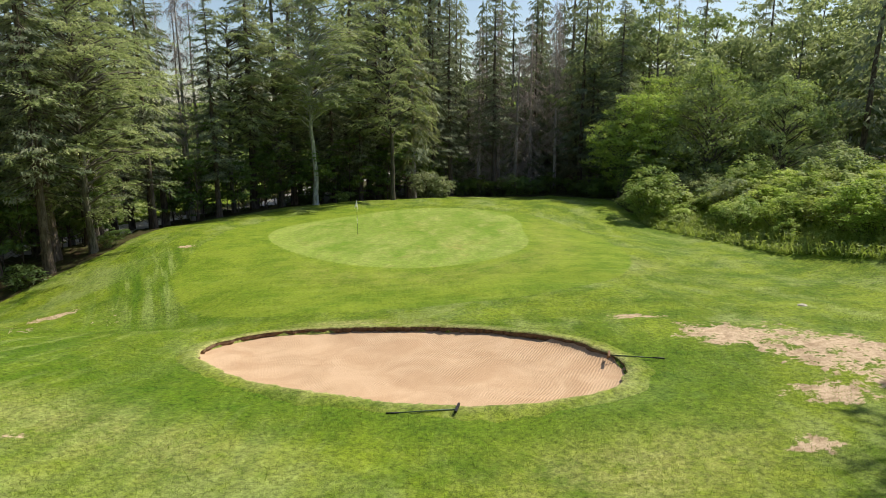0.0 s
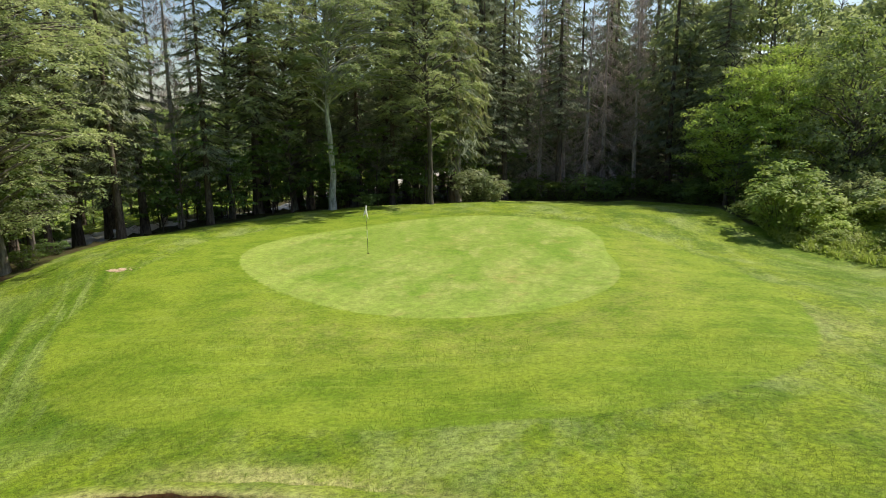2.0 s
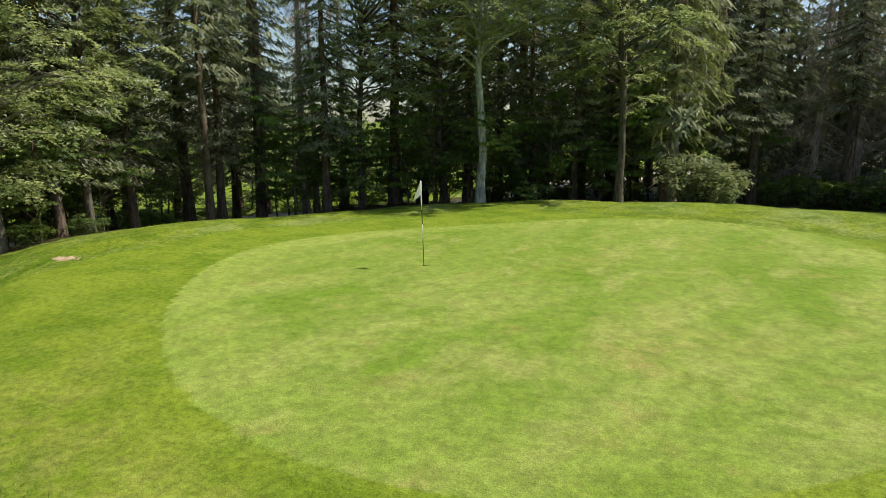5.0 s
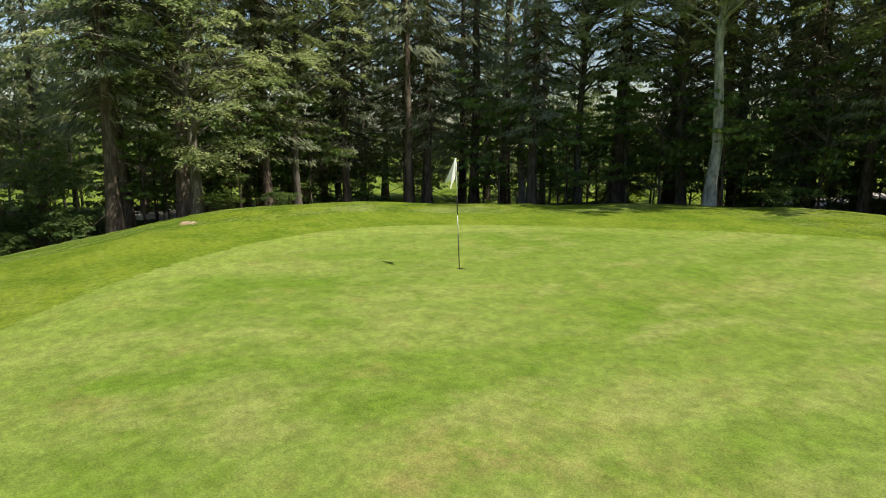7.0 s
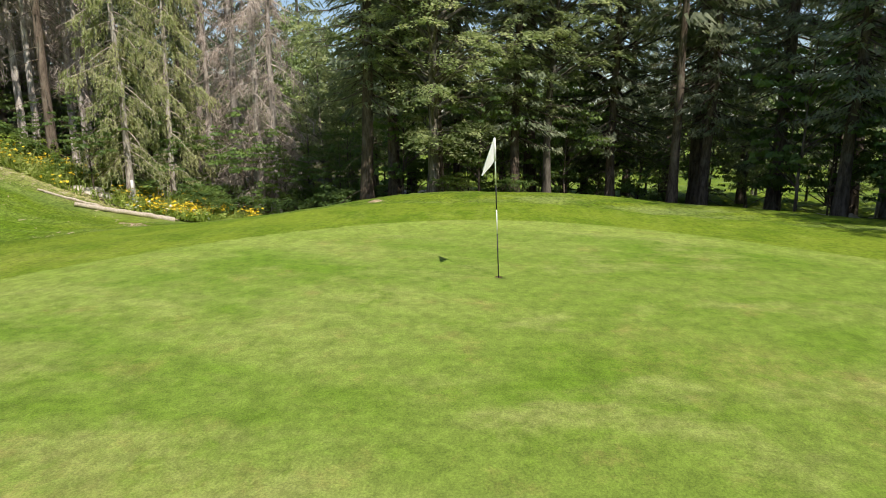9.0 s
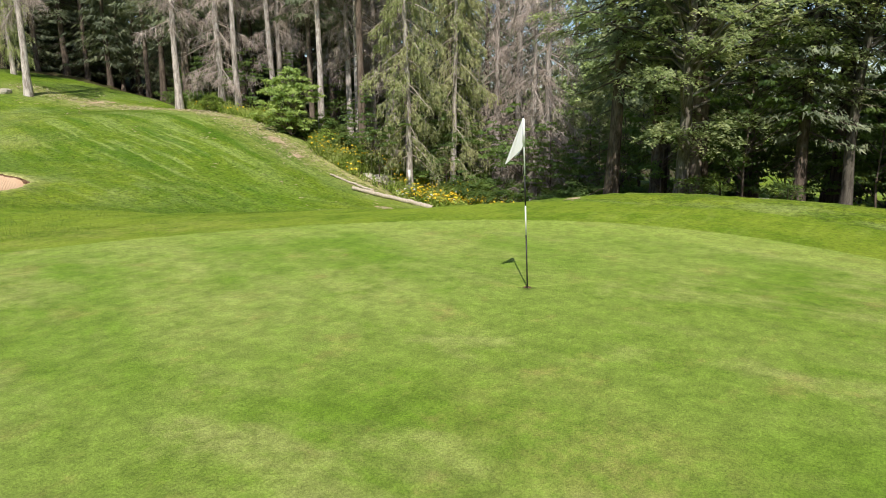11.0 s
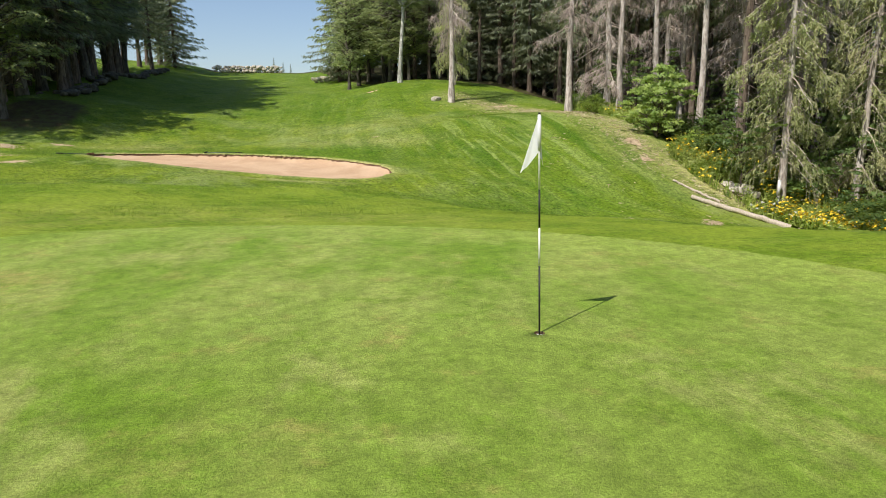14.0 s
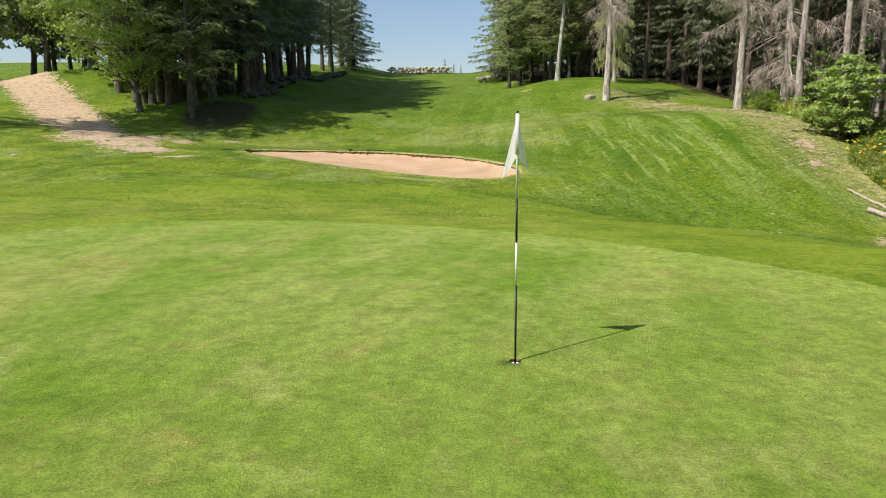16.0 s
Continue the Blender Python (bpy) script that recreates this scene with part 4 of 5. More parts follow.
BROAD_MID = [Kind(build_broadleaf(178, 13.0, 0.21, 1.6, 4.3, 84, 170, 0.115, LEAF, BARK_LIMB, "broad-leaved tree with a spreading green crown", fans=True)),
             Kind(build_broadleaf(179, 16.0, 0.24, 3.6, 3.9, 80, 170, 0.115, LEAF, BARK_LIMB, "tall broad-leaved tree with an open green crown", fans=True)),
             Kind(build_broadleaf(172, 10.0, 0.16, 0.8, 4.1, 90, 190, 0.110, LEAF_SILVER, BARK_LIMB, "bushy silver-green broad-leaved tree beside the wood", flat=0.7)),
             Kind(build_broadleaf(173, 12.0, 0.16, 1.4, 3.7, 84, 190, 0.110, LEAF_BRIGHT, BARK_LIMB, "fresh green broad-leaved tree with a light crown", flat=0.68))]
BROAD_FAR = [Kind(build_broadleaf(176 + k, 12.5 + 2 * k, 0.18, 1.8, 3.9, 44, 100, 0.19, (LEAF, LEAF_SILVER, LEAF)[k], BARK_LIMB, "broad-leaved tree deeper in the wood", twigs=False, flat=0.68)) for k in range(3)]
BROAD_PALE = Kind(build_broadleaf(182, 16.0, 0.20, 5.0, 3.6, 76, 170, 0.115, LEAF, BARK_SMOOTH, "broad-leaved tree with a slender whitish trunk beside the fairway", fans=True))
BIRCH = Kind(build_broadleaf(175, 18.0, 0.225, 6.2, 5.2, 130, 440, 0.068, LEAF, BARK_SMOOTH, "old broad-leaved tree with a thick pale forked trunk", lopsided=(0.22, -0.1), fans=True))
SPRUCE_HIGH = [Kind(build_spruce(144 + k, 21.0 + k, 0.2, 7.5 + k, 2.9, 30, 0.32, stubs=46, boughs=False, slim=0.22, label="tall shaded spruce with a long bare trunk")) for k in range(2)]
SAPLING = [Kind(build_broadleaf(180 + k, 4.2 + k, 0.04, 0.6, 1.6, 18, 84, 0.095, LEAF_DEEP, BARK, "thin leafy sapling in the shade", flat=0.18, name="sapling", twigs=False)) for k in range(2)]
BUSH = [Kind(build_bush(190, 2.4, 1.7, 60, 4200, 0.105, LEAF_BRIGHT, "rounded bright green leafy bush beside the lawn")),
        Kind(build_bush(191, 2.1, 1.8, 40, 3000, 0.120, LEAF_SILVER, "grey-green leafy bush among weeds")),
        Kind(build_bush(192, 1.4, 1.7, 50, 2800, 0.110, HERB, "low tangle of yellow-green weeds and brambles")),
        Kind(build_bush(193, 2.1, 1.6, 44, 3200, 0.105, LEAF, "dense mid-green leafy bush beside the wood"))]
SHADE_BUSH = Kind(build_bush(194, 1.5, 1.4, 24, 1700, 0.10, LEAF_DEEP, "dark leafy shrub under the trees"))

# trees that stand out along the edge of the wood
BIRCH.at(-5.7, 15.1, 1.0, 0)
BROAD_BIG.at(-15.1, -2.2, 1.0, 0)
WEEPING_2.at(2.4, 21.6, 1.12, 0)
for x, y, k, s in ((-17.5, 2.5, 1, 1.05), (-12.4, 14.6, 1, 1.1), (-21.5, 6.0, 0, 1.0),
                   (0.8, 16.5, 1, 1.1), (-9.4, 18.0, 0, 1.15)):
    BROAD[k].at(x, y, s)
for x, y, k, s in ((-16.0, -5.0, 0, 1.0), (-19.4, -4.3, 2, 1.0), (-16.7, 8.7, 1, 1.0), (-17.0, 11.6, 2, 0.95), (-11.0, 15.6, 2, 1.1),
                   (-12.8, 12.0, 1, 1.0), (-8.5, 19.5, 2, 1.0), (-2.4, 20.0, 1, 0.95),
                   (6.0, 26.5, 0, 1.0), (10.5, 29.0, 2, 1.0), (20.5, 27.5, 3, 1.0), (4.2, 25.0, 1, 1.0), (22.5, 24.5, 0, 0.95), (-5.0, 20.5, 3, 1.05), (-20.0, 9.5, 0, 1.15), (-21.0, 2.0, 2, 1.1), (-22.5, -1.5, 0, 1.1), (-20.4, 13.0, 3, 1.15)):
    SPRUCE[k].at(x, y, s)
# dead and ailing trees west of the fairway
WEEPING.at(-17.35, -15.75, 1.0, 20)
WEEPING.at(-21.2, -15.8, 1.0, 160)
WEEPING.at(-11.5, -44.5, 0.85)
for x, y, k, s in ((-24.6, -13.6, 2, 1.1), (-24.9, -15.25, 0, 1.0), (-23.1, -11.9, 0, 0.95), (-22.9, -11.1, 2, 1.0), (-16.0, -32.7, 1, 1.05), (-9.2, -36.9, 1, 1.0), (-17.6, -30.6, 0, 1.0),
                   (-19.4, -27.4, 1, 0.95), (-21.0, -23.2, 1, 1.0), (-24.2, -24.0, 1, 1.0), (-22.0, -20.5, 1, 0.95), (15.0, 33.0, 0, 1.0),
                   (11.5, 34.0, 1, 1.0), (18.5, 36.0, 0, 1.05), (13.0, 31.0, 2, 1.0), (17.5, 32.0, 1, 1.0), (9.0, 30.5, 0, 0.95)):
    DEAD[k].at(x, y, s)
for x, y, k, s in ((-17.2, -28.6, 0, 1.0), (-19.0, -23.4, 1, 1.05), (-18.6, -27.0, 1, 1.0), (-21.2, -28.4, 0, 1.0), (-24.2, -24.6, 1, 1.0), (-20.5, -22.2, 0, 0.95),
                   (-23.0, -22.0, 1, 1.0), (-26.0, -23.0, 0, 1.0), (-18.6, 17.0, 0, 1.0), (-16.9, 16.2, 1, 0.95), (-15.5, 13.6, 0, 1.0), (-16.6, 18.4, 1, 1.0)):
    BARE[k].at(x, y, s)
# upper fairway
BROAD_PALE.at(-7.6, -47.2, 0.95)
for x, y, k, s in ((-4.6, -57.5, 0, 0.8), (-8.5, -60, 1, 0.9), (-7, -68, 2, 0.9), (-6.0, -61.5, 0, 1.0), (-8.4, -56.5, 0, 0.9), (-7.6, -65, 0, 1.1), (-9.5, -52.5, 0, 0.8)):
    BROAD_MID[k].at(x, y, s)
SPRUCE_LOW.at(14.9, -85.5, 1.15)
SPRUCE_LOW.at(-5.2, -72.0, 1.15)
for x, y, k, s in ((18.2, -80.0, 1, 1.1), (16.8, -34.2, 1, 1.0), (17.2, -38.6, 3, 1.1), (16.4, -44.5, 1, 1.05), (18.0, -50.0, 0, 1.0), (17.6, -55.5, 3, 1.15), (15.9, -41.5, 3, 1.1), (16.5, -47.5, 3, 1.1), (16.6, -52.5, 1, 1.05), (16.8, -59.5, 3, 1.15), (17.6, -67.0, 3, 1.15), (18.6, -73.5, 1, 1.1), (18.8, -36.4, 0, 1.0), (19.2, -42.5, 3, 1.0), (16.2, -77.0, 3, 1.0),
                   (17.2, -63.5, 1, 1.0), (19.5, -70.0, 0, 1.0), (20.0, -46.0, 2, 0.9), (21.5, -58.0, 0, 1.0)):
    SPRUCE[k].at(x, y, s * (1.22 if y > -72 else 1.0))
for x, y, k, s in ((19.4, -32.9, 3, 1.0), (19.8, -35.2, 0, 1.0), (25.5, -43.6, 3, 1.0), (29.0, -45.5, 0, 1.0), (33.0, -49.0, 1, 1.0), (22.8, -41.0, 3, 0.95),
                   (15.8, -31.5, 0, 0.85), (22.0, -37.5, 1, 1.0), (26.0, -47.5, 0, 1.1), (23.5, -50.5, 1, 1.1), (30.5, -51.0, 3, 1.1), (36, -56, 0, 1.0), (41, -44, 3, 1.0), (44, -52, 1, 1.0)):
    (BROAD_FAR[(0, 0, 1, 2)[k]] if x > 36 or x > 29 and y < -43 else BROAD_MID[k]).at(x, y, s)
for x, y, k, s in ((33, -46, 0, 1.4), (37, -50, 1, 1.4), (28.5, -44.4, 3, 1.3), (24.2, -39.6, 0, 1.15), (21.0, -40.5, 1, 1.1)):
    (BROAD_FAR[(0, 0, 1, 2)[k]] if x > 36 or x > 29 and y < -43 else BROAD_MID[k]).at(x, y, s)
for x, y, k, s in ((18.4, -34.6, 0, 0.9), (18.0, -40.6, 1, 0.95), (19.0, -45.0, 0, 1.0), (18.2, -48.4, 1, 0.9), (19.4, -53.0, 0, 1.0), (18.6, -57.6, 1, 0.95),
                   (18.8, -62.0, 0, 0.95), (21.5, -49.5, 1, 1.0), (20.6, -38.2, 0, 0.9)):
    SPRUCE_HIGH[k].at(x, y, s * 1.15)
SPRUCE_HIGH[0].at(-15.8, 7.2, 0.95)
# unseen spruces east of the track, added to cast the fairway's shade
for x, y, k in ((24.0, -23.2, 1), (26.2, -25.6, 0), (27.8, -22.4, 1)):
    SPRUCE_HIGH[k].at(x, y, 1.14)
for x, y, s in ((16.6, -36.6, 1.2), (17.6, -43.2, 1.3), (16.8, -51.2, 1.25), (17.4, -60.4, 1.25), (17.6, -69.0, 1.2), (16.8, -46.2, 1.15)):
    BROAD_MID[1].at(x, y, s)
# east side
for x, y, k, s in ((28.0, 16.5, 2, 1.15), (23.6, 17.8, 3, 0.8), (20.8, 18.2, 3, 0.8), (33.0, 14.5, 2, 1.0), (29.5, 21.5, 2, 1.0), (25.0, 21.5, 3, 0.95), (33.5, 20.0, 2, 1.0), (31.0, 25.5, 3, 1.05), (38.5, 22.5, 3, 1.1), (42.0, 20.0, 0, 1.2), (46.5, 18.5, 2, 1.3), (48.0, 27.0, 0, 1.5), (42.0, 29.0, 1, 1.4), (53.0, 22.0, 3, 1.5), (52.0, 33.0, 1, 1.5), (37.0, 30.0, 0, 1.3),
                   (22.0, 22.5, 0, 0.9), (51.0, 10.0, 0, 1.1), (53.0, -1.0, 3, 1.1)):
    (BROAD_FAR[(0, 0, 1, 2)[k]] if x > 36 or x > 29 and y < -43 else BROAD_MID[k]).at(x, y, s)

# the depth of the wood
taken = [o.matrix_basis.translation.copy() for o in scene.objects if o.parent is None and o.get("category") == "tree"]
spots = [(o.x, o.y) for o in taken]
fill = np.random.default_rng(33)


def free(x, y, gap):
    return all((x - a) ** 2 + (y - b) ** 2 > gap * gap for a, b in spots)


far_k = 0
for _ in range(5200):
    x, y = fill.uniform(-58, 76), fill.uniform(-104, 66)
    away = float(open_gap(np.array([x]), np.array([y]))[0])
    if away < 2.0 or away > (34 if x > 18 and y > -5 else 18 if y > 14 else 24):
        continue
    west_meadow = x - 0.35 * y < -31 and y > -12
    if west_meadow or strip(np.array([x]), np.array([y]), LANE, 3.5)[0] > 0:
        continue
    if strip(np.array([x]), np.array([y]), TRACK, 4.0)[0] > 0 or (x > 18.5 and y < 19 and away < (25 if y < 12 else 17)) or (x > 24 and -40 < y < -14 and away < 16):
        continue
    if strip(np.array([x]), np.array([y]), [(-14, 6), (-42, 68)], 3.4)[0] > 0:
        continue
    if -31 < x < -14.5 and -12.5 < y < -5.5 or (y < -84 and -9 < x < 17):
        continue
    gap = 3.2 if away < 10 else 4.2
    if x < 22 and y > 18:
        gap = 3.9
    if x < -12 and -50 < y < -18:
        gap = 2.7
    if not free(x, y, gap) or (y < -50 and away > (30 if x > 12 else 16)) or (x < -12 and y < -55 and away > 20):
        continue
    spots.append((x, y))
    s = float(fill.uniform(0.95, 1.22)) * (0.85 if y < -40 else 1.18 if y > 10 and x < 8 else 1.0)
    roll = fill.random()
    east = x > 21 and y > -10
    if east and roll < 0.55:
        BROAD_FAR[int(fill.integers(0, 3))].at(x, y, s * 1.1)
    elif x < -10 and -36 < y < -14 and away < 9:
        SPRUCE_HIGH[far_k % 2].at(x, y, s * 0.95)
        far_k += 1
    elif away < 9 and roll < 0.55:
        SPRUCE[int(fill.integers(0, 4))].at(x, y, s)
    else:
        SPRUCE_FAR[far_k % 3].at(x, y, s)
        far_k += 1
# sunlit scrub beyond the lane
for _ in range(330):
    x, y = fill.uniform(-52, -16), fill.uniform(-12, 46)
    v = x - 0.35 * y
    if not -44 < v < -27.5 or strip(np.array([x]), np.array([y]), LANE, 3.2)[0] > 0 or not free(x, y, 3.0):
        continue
    spots.append((x, y))
    BROAD_FAR[int(fill.integers(0, 3))].at(x, y, float(fill.uniform(0.3, 0.55)))
# close dark growth behind the dead trees
for _ in range(2300):
    x, y = fill.uniform(-40, -8), fill.uniform(-66, -22)
    away = float(open_gap(np.array([x]), np.array([y]))[0])
    if not 2.2 < away < 16 or not free(x, y, 2.0):
        continue
    spots.append((x, y))
    if away > 11 or y < -36 and away > 5:
        (SPRUCE_FAR[1] if fill.random() < 0.6 else SPRUCE_LOW).at(x, y, float(fill.uniform(0.85, 1.1)))
    elif away > 5 and fill.random() < 0.3:
        SPRUCE_FAR[1].at(x, y, float(fill.uniform(0.9, 1.1)))
    else:
        SPRUCE_HIGH[int(fill.integers(0, 2))].at(x, y, float(fill.uniform(0.8, 1.05)))
for x, y, k, s in ((31, -47.5, 0, 1.1), (35, -50, 1, 1.1), (38.5, -46.5, 2, 1.15), (42, -50.5, 0, 1.2), (46, -45, 1, 1.2), (33, -55, 2, 1.2), (27, -54, 1, 1.2), (23, -62, 0, 1.2), (28, -62, 2, 1.2)):
    BROAD_FAR[k].at(x, y, s)
# younger growth that closes the view between the trunks
count = 0
for _ in range(2500):
    x, y = fill.uniform(-32, 6), fill.uniform(-5, 32)
    away = float(open_gap(np.array([x]), np.array([y]))[0])
    if not 2.0 < away < 15 or not free(x, y, 1.7) or strip(np.array([x]), np.array([y]), LANE, 2.0)[0] > 0 or strip(np.array([x]), np.array([y]), SIGHT, 3.0)[0] > 0:
        continue
    spots.append((x, y))
    SAPLING[count % 2].at(x, y, float(fill.uniform(0.8, 1.7)))
    count += 1
    if count > 105:
        break
for x, y, k, s in ((-33, -11, 0, 0.8), (-36.5, -8, 2, 0.75), (-31.5, -14.5, 1, 0.8), (-38, -12, 0, 1.0), (-29, -8.2, 2, 0.5), (-27.2, -10.5, 0, 0.45), (-41, -6, 1, 1.0)):
    BROAD_FAR[k].at(x, y, s)
# closing trees north of the green, and a row added to deepen the fairway's shade
for x, y in ((7, 37), (10.5, 39), (13.5, 38.5), (16.5, 40), (20, 38), (12, 43), (17, 45), (22, 42)):
    SPRUCE_FAR[int(x) % 3].at(x, y, 1.25)
for x, y in ((20.5, -35.6), (21.2, -39.6), (20.2, -43.6), (21.0, -47.0), (20.4, -51.2), (20.8, -55.4), (20.2, -59.6), (20.6, -64.0), (20.8, -68.4), (23.5, -45.0),
             (23.0, -53.5), (23.2, -58.2), (23.0, -66.0), (24.5, -71.0)):
    SPRUCE_FAR[int(-y) % 2].at(x, y, 1.25)
for x, y, s in ((2.4, -101.5, 0.14), (1.0, -102.5, 0.11), (-0.2, -103.0, 0.09)):
    SPRUCE_FAR[1].at(x, y, s)
for x, y in ((-11, 24.5), (-7.5, 25), (-4, 26.5), (-1, 28), (1.5, 31), (-5.5, 31.5), (4.5, 33)):
    SPRUCE_FAR[int(10 - x) % 3].at(x, y, 1.4)
for x, y, s in ((-30, 1, 1.1), (-29.6, 6, 1.15), (-28.6, 10.5, 1.1), (-27.2, 14.5, 1.15), (-33, 4, 1.2), (-32, 9, 1.2), (-30.5, 13, 1.2), (-31, -2.5, 1.1), (-26.5, 19, 1.15)):
    SPRUCE_FAR[1].at(x, y, s)
# far tree belt beyond the lane and meadow
for k in range(46):
    a = radians(fill.uniform(95, 205))
    r = fill.uniform(78, 120)
    x, y = r * math.cos(a), r * math.sin(a)
    if k % 3:
        SPRUCE_FAR[k % 3].at(x, y, float(fill.uniform(0.8, 1.15)))
    else:
        BROAD_FAR[k % 3].at(x, y, float(fill.uniform(0.9, 1.2)))

# shrubs: the bright bank east of the green, and the shaded edge of the wood
BUSH[0].at(20.6, 8.4, 1.4)
bank = np.random.default_rng(45)
count = 0
for _ in range(3000):
    x, y = bank.uniform(18.5, 37), bank.uniform(-22, 12)
    away = float(open_gap(np.array([x]), np.array([y]))[0])
    if not 0.9 < away < 13 or not free(x, y, 1.6 if away < 7 else 2.2) or strip(np.array([x]), np.array([y]), TRACK, 3.5)[0] > 0:
        continue
    spots.append((x, y))
    k = int(bank.choice([0, 0, 1, 2, 2, 2, 3]))
    BUSH[k].at(x, y, float(bank.uniform(0.6, 1.45)) * (0.7 if away < 2 else 1.0))
    count += 1
    if count > 80:
        break
for x, y, s in ((3.6, 19.4, 1.1), (5.0, 19.0, 0.9), (23.5, 12.0, 1.2)):
    BUSH[3].at(x, y, s)
for x, y, k, s in ((-16.9, -25.4, 0, 0.5), (-17.8, -23.8, 3, 0.6), (-18.4, -20.4, 0, 0.55), (-16.4, -30.0, 0, 0.45), (-17.0, -21.0, 0, 0.45), (-18.0, -26.4, 3, 0.5), (-19.6, -17.4, 3, 0.55)):
    BUSH[k].at(x, y, s)
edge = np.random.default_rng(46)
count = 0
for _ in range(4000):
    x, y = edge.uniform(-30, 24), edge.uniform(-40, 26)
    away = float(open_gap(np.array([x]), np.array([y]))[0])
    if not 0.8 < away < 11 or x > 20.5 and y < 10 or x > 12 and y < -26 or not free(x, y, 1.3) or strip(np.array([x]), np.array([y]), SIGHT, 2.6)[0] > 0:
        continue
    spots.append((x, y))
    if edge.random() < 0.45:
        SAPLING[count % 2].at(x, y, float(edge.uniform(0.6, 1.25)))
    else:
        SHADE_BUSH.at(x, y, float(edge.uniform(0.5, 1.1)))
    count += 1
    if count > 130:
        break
# low spruces and dark shrubs added to darken the gap north of the green
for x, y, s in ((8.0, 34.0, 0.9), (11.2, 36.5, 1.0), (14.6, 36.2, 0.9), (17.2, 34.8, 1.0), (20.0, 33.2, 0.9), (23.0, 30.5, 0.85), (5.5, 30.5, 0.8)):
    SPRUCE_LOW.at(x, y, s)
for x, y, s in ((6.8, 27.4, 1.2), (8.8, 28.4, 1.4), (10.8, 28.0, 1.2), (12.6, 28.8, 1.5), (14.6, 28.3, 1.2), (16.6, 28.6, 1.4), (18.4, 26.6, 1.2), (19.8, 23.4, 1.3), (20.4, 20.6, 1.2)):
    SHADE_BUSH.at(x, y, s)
for kind in (*SPRUCE, *SPRUCE_FAR, *SPRUCE_HIGH, SPRUCE_LOW, WEEPING, WEEPING_2, *DEAD, *BARE, *BROAD, *BROAD_MID, BROAD_BIG, BROAD_PALE, *BROAD_FAR, BIRCH, *SAPLING, *BUSH, SHADE_BUSH):
    kind.settle()

# ---------------------------------------------------------------- the flag and the hole


def rounded_rod(bm, p0, p1, r, sides=10, r2=None):
    """A closed rod from p0 to p1."""
    p0, p1 = Vector(p0), Vector(p1)
    d = (p1 - p0)
    m = Matrix.Translation((p0 + p1) / 2) @ d.to_track_quat("Z", "Y").to_matrix().to_4x4()
    bmesh.ops.create_cone(bm, cap_ends=True, segments=sides, radius1=r, radius2=r if r2 is None else r2, depth=d.length, matrix=m)


def bm_mesh(name, bm, mat, smooth_faces=True):
    me = bpy.data.meshes.new(name)
    bm.to_mesh(me)
    bm.free()
    me.materials.append(mat)
    if smooth_faces:
        me.polygons.foreach_set("use_smooth", np.ones(len(me.polygons), bool))
    return me


def build_flag():
    root = tagged(new("golf_flag"), "black and white striped flagstick with a limp white flag", "golf flag")
    lean = Vector((0.002, -0.051, 1.0))

    def at(z):
        return lean * z

    for k, (a, b, mat, label) in enumerate(((-0.12, 0.675, PAINT_BLACK, "black band"), (0.675, 1.04, PAINT_WHITE, "white band"),
                                            (1.04, 1.41, PAINT_BLACK, "black band"), (1.41, 2.11, PAINT_WHITE, "white band"))):
        bm = bmesh.new()
        rounded_rod(bm, at(a), at(b), 0.0095, 12)
        part("pole_section", bm_mesh("pole_section", bm, mat), root, label)
    bm = bmesh.new()
    rounded_rod(bm, at(2.11), at(2.128), 0.0105, 12)
    part("cap", bm_mesh("cap", bm, PLASTIC_BLACK), root, "dark end cap")
    bm = bmesh.new()
    rounded_rod(bm, at(1.775), at(2.10), 0.017, 12)
    part("sleeve", bm_mesh("sleeve", bm, CLOTH), root, "white cloth sleeve round the pole")
    # limp cloth: falls from the top of the pole, folded double into two hanging corners
    nu, nv = 34, 24
    verts, faces = [], []
    for i in range(nu):
        u = i / (nu - 1)
        a, b = max(0.0, 1 - u / 0.5), max(0.0, u / 0.5 - 1)
        foot = Vector((0.115 * a - 0.13 * b, -0.012 - 0.20 * a - 0.19 * b, 1.775 - 0.23 * a ** 0.8 - 0.16 * b ** 0.8))
        foot += 0.010 * math.sin(u * 21) * Vector((1, 0.6, 0)) * (a + b)
        for j in range(nv):
            v = j / (nv - 1)
            z = 2.10 + (foot.z - 2.10) * v
            base = at(z)
            verts.append((base.x + foot.x * v, base.y - 0.012 * (1 - v) + foot.y * v, z))
    for i in range(nu - 1):
        for j in range(nv - 1):
            a = i * nv + j
            faces.append([a, a + nv, a + nv + 1, a + 1])
    me = mesh_from("cloth", verts, faces, CLOTH, True)
    ob = part("cloth", me, root, "limp white cloth in folds")
    mod = ob.modifiers.new("fine", "SUBSURF")
    mod.levels = mod.render_levels = 1


def lathe(name, profile, mat, n=40):
    """A surface turned about the upright through the hole."""
    z0 = level(0, 0)
    a = np.linspace(0, 2 * np.pi, n, endpoint=False)
    v = np.concatenate([np.c_[r * np.cos(a), r * np.sin(a), np.full(n, z0 + z)] for r, z in profile])
    i = np.arange(n)
    faces = [[k * n + q, k * n + (q + 1) % n, (k + 1) * n + (q + 1) % n, (k + 1) * n + q] for k in range(len(profile) - 1) for q in i]
    return mesh_from(name, v, faces, mat, True)


